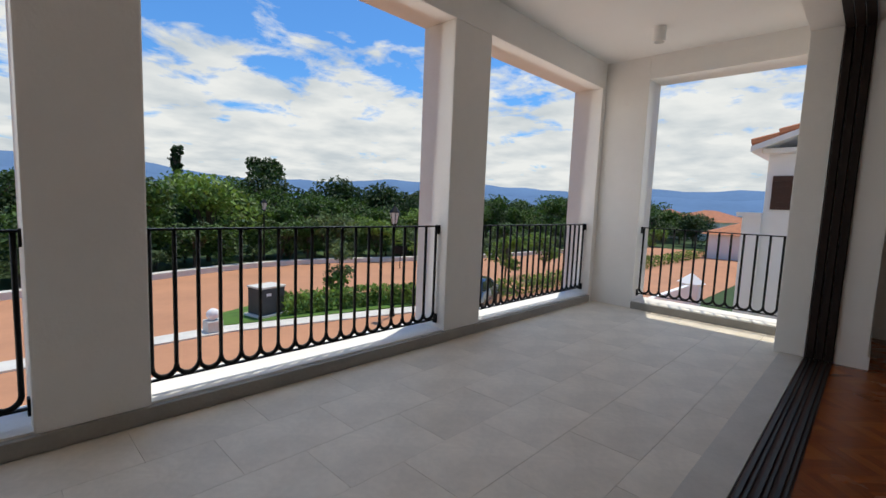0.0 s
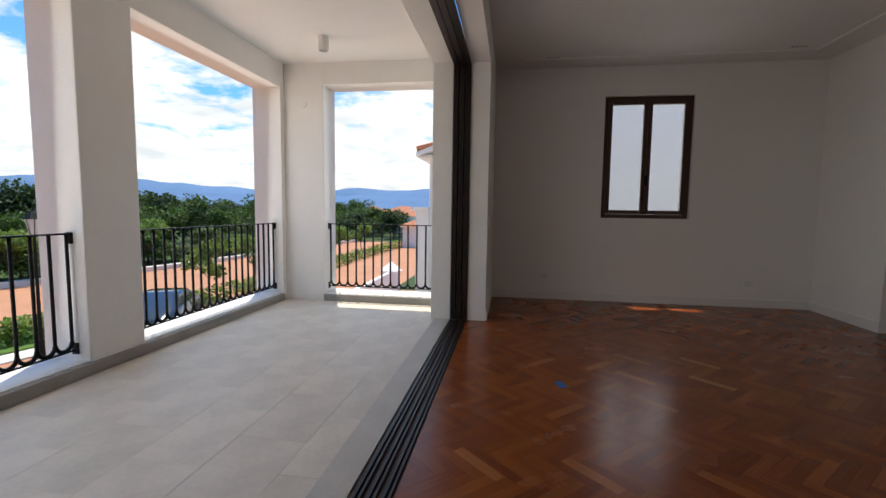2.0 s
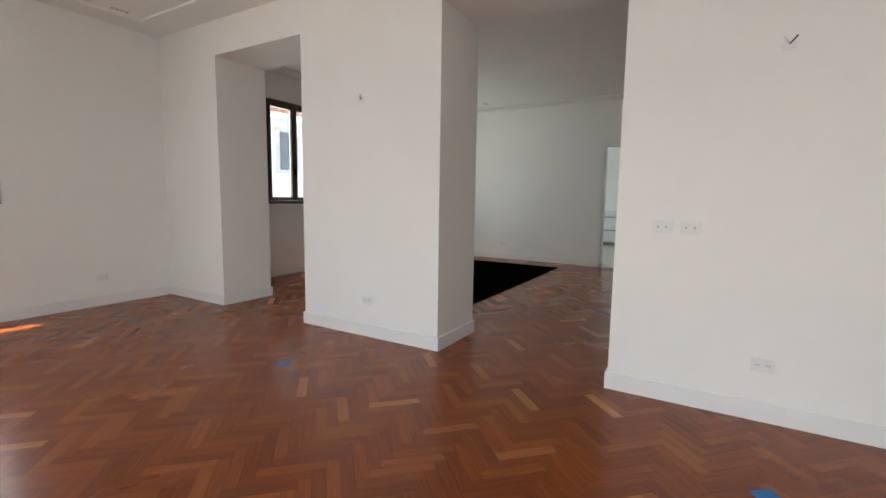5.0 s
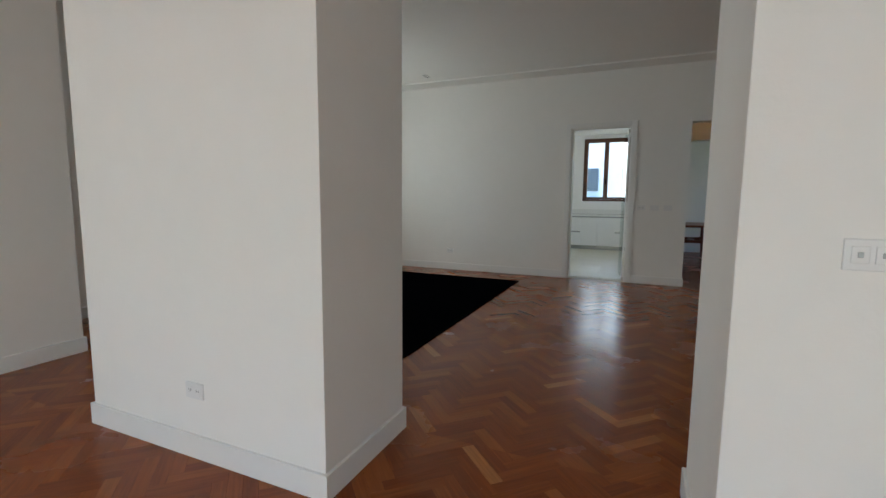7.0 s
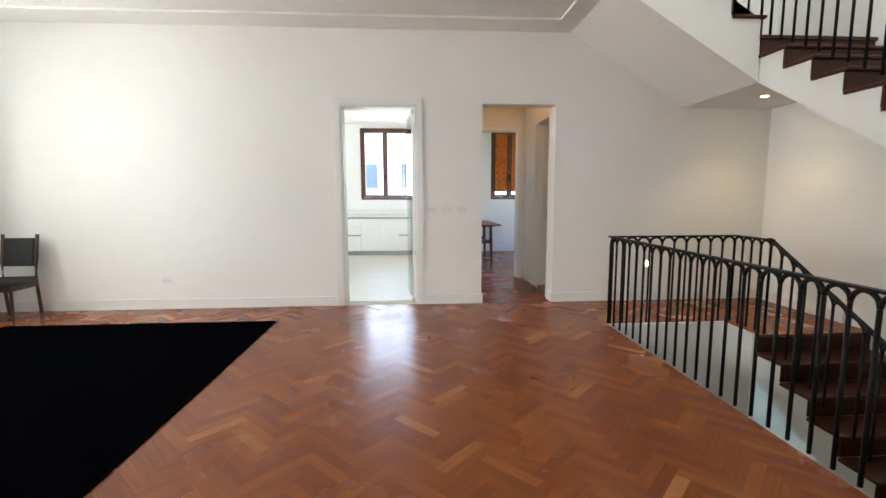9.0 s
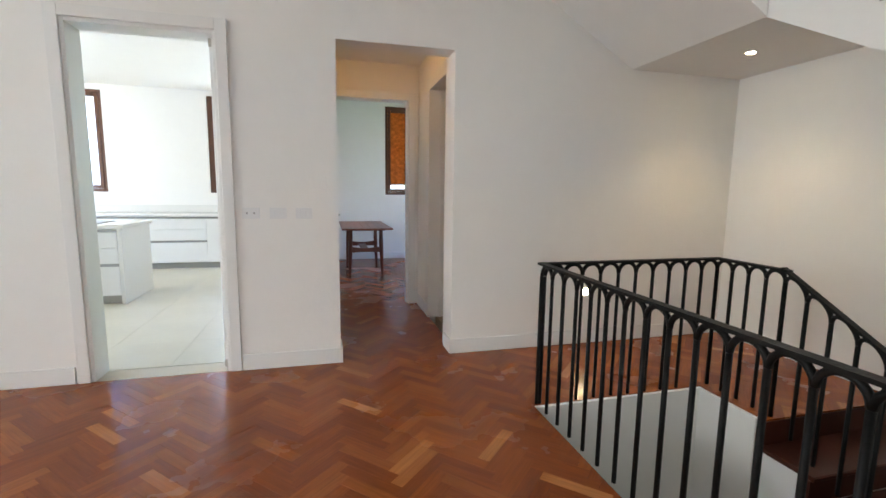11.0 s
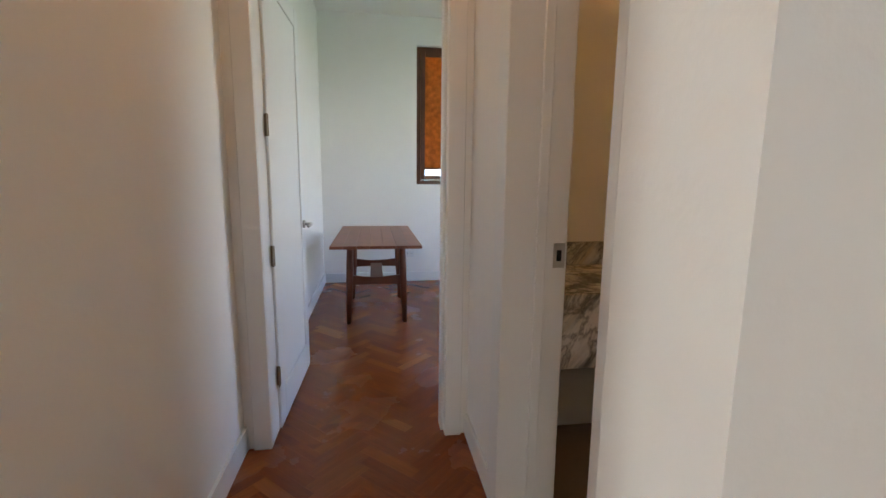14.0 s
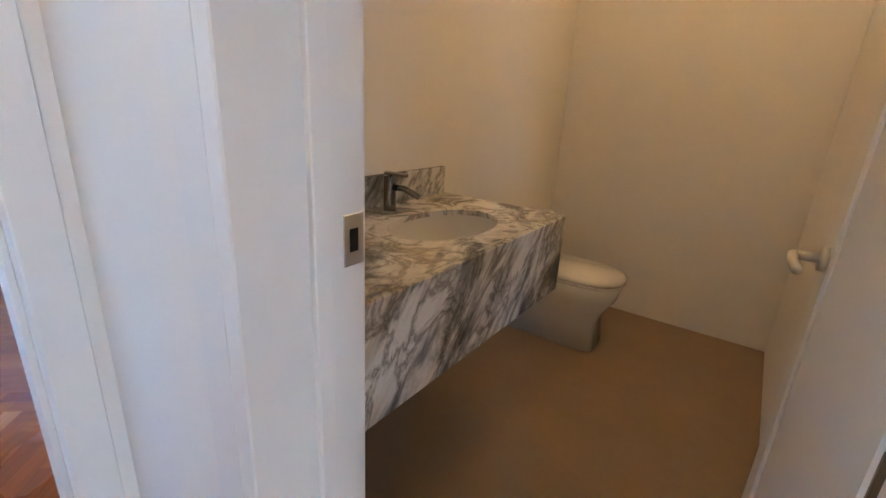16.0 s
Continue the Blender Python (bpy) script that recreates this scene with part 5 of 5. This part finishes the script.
def car(m):
    th = thing("car", "black saloon car parked on the drive", "car", m=m)
    prof = [(-2.2, 0.35), (-2.25, 0.62), (-2.1, 0.82), (-1.5, 0.92), (-0.75, 1.38), (0.55, 1.42), (1.35, 0.95), (2.05, 0.85), (2.25, 0.6), (2.2, 0.3)]
    bm = bmesh.new()
    rows = []
    for x, z in prof:
        k = 0.62 if z > 1.2 else 0.86
        rows.append([bm.verts.new((x, y, zz)) for y, zz in ((-k, z - 0.02), (-k * 0.6, z), (k * 0.6, z), (k, z - 0.02))])
    low = [[bm.verts.new((max(-2.2, min(2.2, x)), y, 0.28)) for y in (-0.86, 0.86)] for x, z in prof]
    for i in range(len(prof) - 1):
        for k in range(3):
            bm.faces.new((rows[i][k], rows[i][k + 1], rows[i + 1][k + 1], rows[i + 1][k]))
        bm.faces.new((low[i][0], rows[i][0], rows[i + 1][0], low[i + 1][0]))
        bm.faces.new((low[i][1], low[i + 1][1], rows[i + 1][3], rows[i][3]))
    smooth(bm)
    part("body", bm, CARPAINT, th)
    for sy in (-1, 1):
        bm = bmesh.new()
        bm.faces.new([bm.verts.new((x, sy * y, z)) for x, y, z in ((-1.2, 0.80, 0.97), (1.1, 0.80, 0.99), (0.5, 0.66, 1.33), (-0.7, 0.66, 1.31))])
        part("side_window", bm, CARGLASS, th)
    for x in (-1.4, 1.35):
        for sy in (-1, 1):
            bm = bmesh.new()
            cyl(bm, (x, sy * 0.70, 0.32), (x, sy * 0.89, 0.32), 0.32, seg=20)
            w = part("wheel", bm, RUBBER, th)
            bm = bmesh.new()
            cyl(bm, (x, sy * 0.885, 0.32), (x, sy * 0.90, 0.32), 0.2, seg=14)
            part("rim", bm, CHROME, w)
    return th


car(pose(-14.3, -12.2, GZ, 0, 0, 24))


# ---- neighbouring houses ----
def tile_roof(th, x0, x1, y0, y1, z, axis, rise, n_max=40):
    """Rows of half-round clay tiles on a slope that climbs away from the eave."""
    bm = bmesh.new()
    if axis == "-x":
        n = min(n_max, int((y1 - y0) / 0.24))
        for k in range(n):
            y = y0 + (k + 0.5) * (y1 - y0) / n
            for q in range(6):
                a = Vector((x1 - q * (x1 - x0) / 6, y, z + q * rise / 6 + 0.05))
                b = Vector((x1 - (q + 1.1) * (x1 - x0) / 6, y, z + (q + 1.1) * rise / 6))
                cyl(bm, a, b, 0.105, 0.085, 8)
    else:
        n = min(n_max, int((x1 - x0) / 0.24))
        for k in range(n):
            x = x0 + (k + 0.5) * (x1 - x0) / n
            for q in range(6):
                a = Vector((x, y0 + q * (y1 - y0) / 6, z + q * rise / 6 + 0.05))
                b = Vector((x, y0 + (q + 1.1) * (y1 - y0) / 6, z + (q + 1.1) * rise / 6))
                cyl(bm, a, b, 0.105, 0.085, 8)
    roof = part("roof", bm, ROOFTILE, th, "red clay tile roof")
    bm = bmesh.new()
    if axis == "-x":
        v = [(x1, y0, z), (x1, y1, z), (x0, y1, z + rise), (x0, y0, z + rise)]
    else:
        v = [(x0, y0, z), (x1, y0, z), (x1, y1, z + rise), (x0, y1, z + rise)]
    up = [bm.verts.new(p) for p in v]
    dn = [bm.verts.new((p[0], p[1], p[2] - 0.1)) for p in v]
    bm.faces.new(up)
    bm.faces.new(dn[::-1])
    for i in range(4):
        bm.faces.new((up[i], dn[i], dn[(i + 1) % 4], up[(i + 1) % 4]))
    part("roof_board", bm, HOUSEWHITE, th)


def house_window(th, x, y, z0, z1, w, axis="x"):
    if axis == "x":
        fr = box_part("window", (x, x + 0.04, y - w / 2 - 0.1, y + w / 2 + 0.1, z0 - 0.1, z1 + 0.1), CONCRETE, th, 0.004, "grey framed window")
        box_part("pane", (x + 0.04, x + 0.05, y - w / 2, y + w / 2, z0, z1), HOUSEGLASS, fr)
    else:
        fr = box_part("window", (x - w / 2 - 0.1, x + w / 2 + 0.1, y, y + 0.04, z0 - 0.1, z1 + 0.1), DARKWOOD, th, 0.004, "dark shuttered window")
        box_part("pane", (x - w / 2, x + w / 2, y + 0.04, y + 0.05, z0, z1), HOUSEGLASS, fr)


nb = thing("neighbour_house", "white rendered neighbouring house with clay tile roof", "house")
box_part("wall", (-24, -10.0, 0.6, 5.6, GZ, 4.4), HOUSEWHITE, nb)
box_part("wall", (-24, -10.0, 5.6, 20, GZ, 3.3), HOUSEWHITE, nb)
box_part("wall", (-12.6, -10.2, -1.6, 0.6, GZ, 2.42), HOUSEWHITE, nb)
box_part("wall", (-13.5, -10.1, -1.9, -1.6, GZ, 1.25), HOUSEWHITE, nb)
box_part("ledge", (-13.5, -10.05, -2.0, -1.6, 1.25, 1.33), HOUSEWHITE, nb)
box_part("cornice", (-12.7, -10.05, -1.7, 0.6, 2.42, 2.52), HOUSEWHITE, nb, 0.02)
tile_roof(nb, -12.9, -9.9, -1.85, 0.6, 2.55, "y", 0.95)
tile_roof(nb, -14.0, -9.65, 5.4, 14.0, 3.35, "-x", 1.3)
sh = box_part("shutter", (-10.2, -10.16, -1.50, -1.05, 1.40, 2.02), DARKWOOD, nb, 0.004, "dark louvred shutter")
for k in range(6):
    box_part("slat", (-10.16, -10.145, -1.46, -1.09, 1.44 + 0.095 * k, 1.50 + 0.095 * k), DARKWOOD, sh)
house_window(nb, -10.0, 9.15, 2.0, 2.95, 0.55)
house_window(nb, -10.0, 11.6, 1.6, 2.9, 0.8)
gw = thing("garden_wall", "low white garden wall with a capped gate pier", "wall")
box_part("wall", (-23.5, -10.1, -6.35, -6.15, GZ, -2.15), HOUSEWHITE, gw, 0.01)
box_part("pier", (-24.3, -23.5, -6.65, -5.85, GZ, -2.1), HOUSEWHITE, gw, 0.01)
bm = bmesh.new()
cyl(bm, (-23.9, -6.25, -2.1), (-23.9, -6.25, -1.6), 0.66, 0.02, 4)
part("pier_cap", bm, HOUSEWHITE, gw)


def far_house(x, y, w, d, h, turn):
    th = thing("house", "distant white house with a red tile roof", "house", "distant houses", m=pose(x, y, GZ, 0, 0, turn))
    box_part("wall", (-w / 2, w / 2, -d / 2, d / 2, 0, h), HOUSEWHITE, th)
    bm = bmesh.new()
    e = 0.5
    v = [bm.verts.new(p) for p in ((-w / 2 - e, -d / 2 - e, h), (w / 2 + e, -d / 2 - e, h), (w / 2 + e, d / 2 + e, h), (-w / 2 - e, d / 2 + e, h), (-w / 2 + d / 2, 0, h + d * 0.2), (w / 2 - d / 2, 0, h + d * 0.2))]
    for f in ((0, 1, 5, 4), (1, 2, 5), (2, 3, 4, 5), (3, 0, 4), (3, 2, 1, 0)):
        bm.faces.new([v[i] for i in f])
    part("roof", bm, ROOFTILE, th)
    for k in range(3):
        wx = -w / 2 + w * (k + 0.5) / 3
        for sy in (-1, 1):
            wn = box_part("window", (wx - 0.5, wx + 0.5, sy * d / 2 - 0.03, sy * d / 2 + 0.03, h * 0.4, h * 0.8), HOUSEGLASS, th)


far_house(-58, -9.0, 12, 9, 2.5, 10)
far_house(-92, -22, 14, 10, 3.2, -12)
far_house(-108, -34, 13, 10, 3.4, 20)
far_house(-44, -1.5, 14, 10, 3.2, 0)
for k in range(26):
    px, py = -62 - 2.6 * k + rng.uniform(-2, 2), -19 - 0.5 * k + rng.uniform(-5, 3)
    copy_thing(protos[rng.choice((0, 1, 4))], pose(px, py, GZ, 0, 0, k * 47) @ Matrix.Diagonal((0.8, 0.8, 0.62 + 0.012 * (k % 7), 1)))

kb = thing("rear_building", "pale building seen through the kitchen window", "house")
box_part("wall", (-9, 4, 24, 30, GZ, 4.4), HOUSEWHITE, kb)
for k in range(4):
    wn = box_part("window", (-6.4 + 2.2 * k, -5.2 + 2.2 * k, 23.96, 24.0, 1.7, 2.7), HOUSEGLASS, kb)


def hills(name, dist, base, amp, a0, a1, seed, label):
    """A ridge of far hills; the haze lies in the material's blue."""
    bm = bmesh.new()
    n = 160
    prev = None
    for k in range(n + 1):
        a = radians(a0 + (a1 - a0) * k / n)
        h = base + amp * (noise.noise(Vector((k * 0.045, seed, 0))) + 0.45 * noise.noise(Vector((k * 0.14, seed, 3))) + 0.2 * noise.noise(Vector((k * 0.4, seed, 7))))
        d = Vector((math.cos(a), math.sin(a), 0))
        row = [bm.verts.new(d * (dist * f) + Vector((0, 0, GZ + z))) for f, z in ((0.9, 0), (0.96, h * 0.55), (1, h), (1.1, 0))]
        if prev:
            for i in range(3):
                bm.faces.new((prev[i], row[i], row[i + 1], prev[i + 1]))
        prev = row
    smooth(bm)
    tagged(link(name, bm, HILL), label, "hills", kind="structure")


hills("backdrop", 2600, 118, 55, 140, 300, 4.2, "mountains on the horizon, tinted blue as haze")
hills("backdrop", 2200, 62, 34, 140, 300, 9.1, "lower hills before the mountains, tinted blue as haze")

# ---- floor pieces ----
def shared_box(name, w, d, h, mat, bev=0.0):
    """Mesh of a small slab with its top at z = 0, with u along its length."""
    bm = bmesh.new()
    uv = bm.loops.layers.uv.new("UVMap")
    bx(bm, -w / 2, w / 2, -d / 2, d / 2, -h, 0)
    if bev:
        bevel(bm, bev)
    for f in bm.faces:
        for lo in f.loops:
            lo[uv].uv = (lo.vert.co.x, lo.vert.co.y)
    me = bpy.data.meshes.new(name)
    bm.to_mesh(me)
    bm.free()
    me.materials.append(mat)
    return me


def clip_poly(poly, x0, x1, y0, y1):
    for ax, lim, s in ((0, x0, 1), (0, x1, -1), (1, y0, 1), (1, y1, -1)):
        out = []
        for i, p in enumerate(poly):
            q = poly[(i + 1) % len(poly)]
            a, b = s * (p[0][ax] - lim), s * (q[0][ax] - lim)
            if a >= 0:
                out.append(p)
            if a * b < 0:
                k = a / (a - b)
                out.append((p[0].lerp(q[0], k), p[1].lerp(q[1], k)))
        poly = out
        if len(poly) < 3:
            return []
    return poly


def herringbone(w, l, x0, x1, y0, y1):
    """Centres and turns of planks laid at 45 degrees to the walls."""
    c45 = math.sqrt(0.5)
    n = round(l / w)
    out = []
    reach = int(max(x1 - x0, y1 - y0) * 1.5 / w) + 2 * n
    cx, cy = (x0 + x1) / 2, (y0 + y1) / 2
    for i in range(-reach, reach):
        for j in range(-reach // n - 2, reach // n + 2):
            ox, oy = i * w + j * l, i * w - j * l
            for (px, py, turn) in ((ox + l / 2, oy + w / 2, 45), (ox + w / 2, oy + w + l / 2, 135)):
                wx, wy = cx + (px - py) * c45, cy + (px + py) * c45
                if x0 - l < wx < x1 + l and y0 - l < wy < y1 + l:
                    out.append((wx, wy, turn))
    return out


def parquet(areas, w, l, near):
    """Each plank of the stretch near is a piece; the rest is one joined sheet of planks."""
    floor = tagged(new("parquet_floor"), "glossy red-brown hardwood parquet laid in herringbone", "floor", kind="structure")
    me = shared_box("plank", l - 0.0007, w - 0.0007, 0.018, PARQUET, 0.0006)
    verts, faces, uvs = [], [], []
    X0, X1 = min(a[0] for a in areas), max(a[1] for a in areas)
    Y0, Y1 = min(a[2] for a in areas), max(a[3] for a in areas)
    made = 0
    rnd = random.Random(5)
    for wx, wy, turn in herringbone(w, l, X0, X1, Y0, Y1):
        t = radians(turn)
        u, v = Vector((math.cos(t), math.sin(t))), Vector((-math.sin(t), math.cos(t)))
        c = Vector((wx, wy))
        dz = rnd.uniform(-0.0003, 0.0003)
        inside = [a for a in areas if a[0] + l / 2 < wx < a[1] - l / 2 and a[2] + l / 2 < wy < a[3] - l / 2]
        if inside and near[0] < wx < near[1] and near[2] < wy < near[3] and made < 300:
            ob = new("plank", me)
            ob.parent = floor
            ob.matrix_basis = Matrix.Translation((wx, wy, dz)) @ Matrix.Rotation(t, 4, "Z")
            made += 1
            continue
        hl, hw = l / 2 - 0.0003, w / 2 - 0.0003
        quad = [(c + u * a + v * b, Vector((a, b))) for a, b in ((-hl, -hw), (hl, -hw), (hl, hw), (-hl, hw))]
        for a in areas:
            p = clip_poly(quad, *a)
            if p:
                k = len(verts)
                m = len(p)
                verts += [(q[0].x, q[0].y, dz) for q in p] + [(q[0].x, q[0].y, -0.012) for q in p]
                faces.append(tuple(range(k, k + m)))
                uvs += [q[1] for q in p]
                for i in range(m):
                    j = (i + 1) % m
                    faces.append((k + j, k + i, k + m + i, k + m + j))
                    uvs += [p[j][1], p[i][1], p[i][1], p[j][1]]
    rest = bpy.data.meshes.new("planks_rest")
    rest.from_pydata(verts, [], faces)
    layer = rest.uv_layers.new(name="UVMap")
    for i, q in enumerate(uvs):
        layer.data[i].uv = (q.x, q.y)
    rest.materials.append(PARQUET_REST)
    ob = new("planks_rest", rest)
    ob.parent = floor
    tagged(ob, kind="stuff")


parquet([(WX, RX, -0.19, PY0), (-5.44, -4.055, PY0, PY1), (-2.445, -1.045, PY0, PY1), (WX, 0.53, PY1, KY0), (0.53, RX, 9.34, KY0), (SX0 - 0.02, RX, 8.85, 9.34),
         (-0.64, 0.26, KY0, KY1), (-0.79, 0.32, KY1, 12.06), (-0.70, 0.24, 12.06, 12.24), (-0.79, RX, 12.24, 15.67)], 0.065, 0.325, (-2.4, -0.2, 1.6, 4.2))


def tiles(name, label, x0, x1, y0, y1, sx, sy, mat, off=0.0):
    floor = tagged(new(name), label, "floor", kind="structure")
    cache = {}
    rnd = random.Random(3)
    y = y0
    row = 0
    while y < y1 - 0.01:
        d = min(sy, y1 - y)
        x = x0 - (off if row % 2 else 0)
        while x < x1 - 0.01:
            a, b = max(x, x0), min(x + sx, x1)
            if b - a > 0.03:
                key = (round(b - a, 3), round(d, 3))
                if key not in cache:
                    cache[key] = shared_box("tile", key[0] - 0.0011, key[1] - 0.0011, 0.02, mat, 0.0007)
                ob = new("tile", cache[key])
                ob.parent = floor
                ob.matrix_basis = Matrix.Translation(((a + b) / 2, y + d / 2, rnd.uniform(-0.0004, 0.0004)))
            x += sx
        y += sy
        row += 1


tiles("balcony_floor", "pale limestone tiled balcony floor with fine joints", -5.8, RX, -2.775, -0.57, 0.6, 0.4, LIMESTONE, 0.3)
tiles("kitchen_floor", "pale cream stone kitchen floor tiles", -6.7, -0.95, KY1, 15.67, 0.6, 0.6, KITCHENFLOOR)
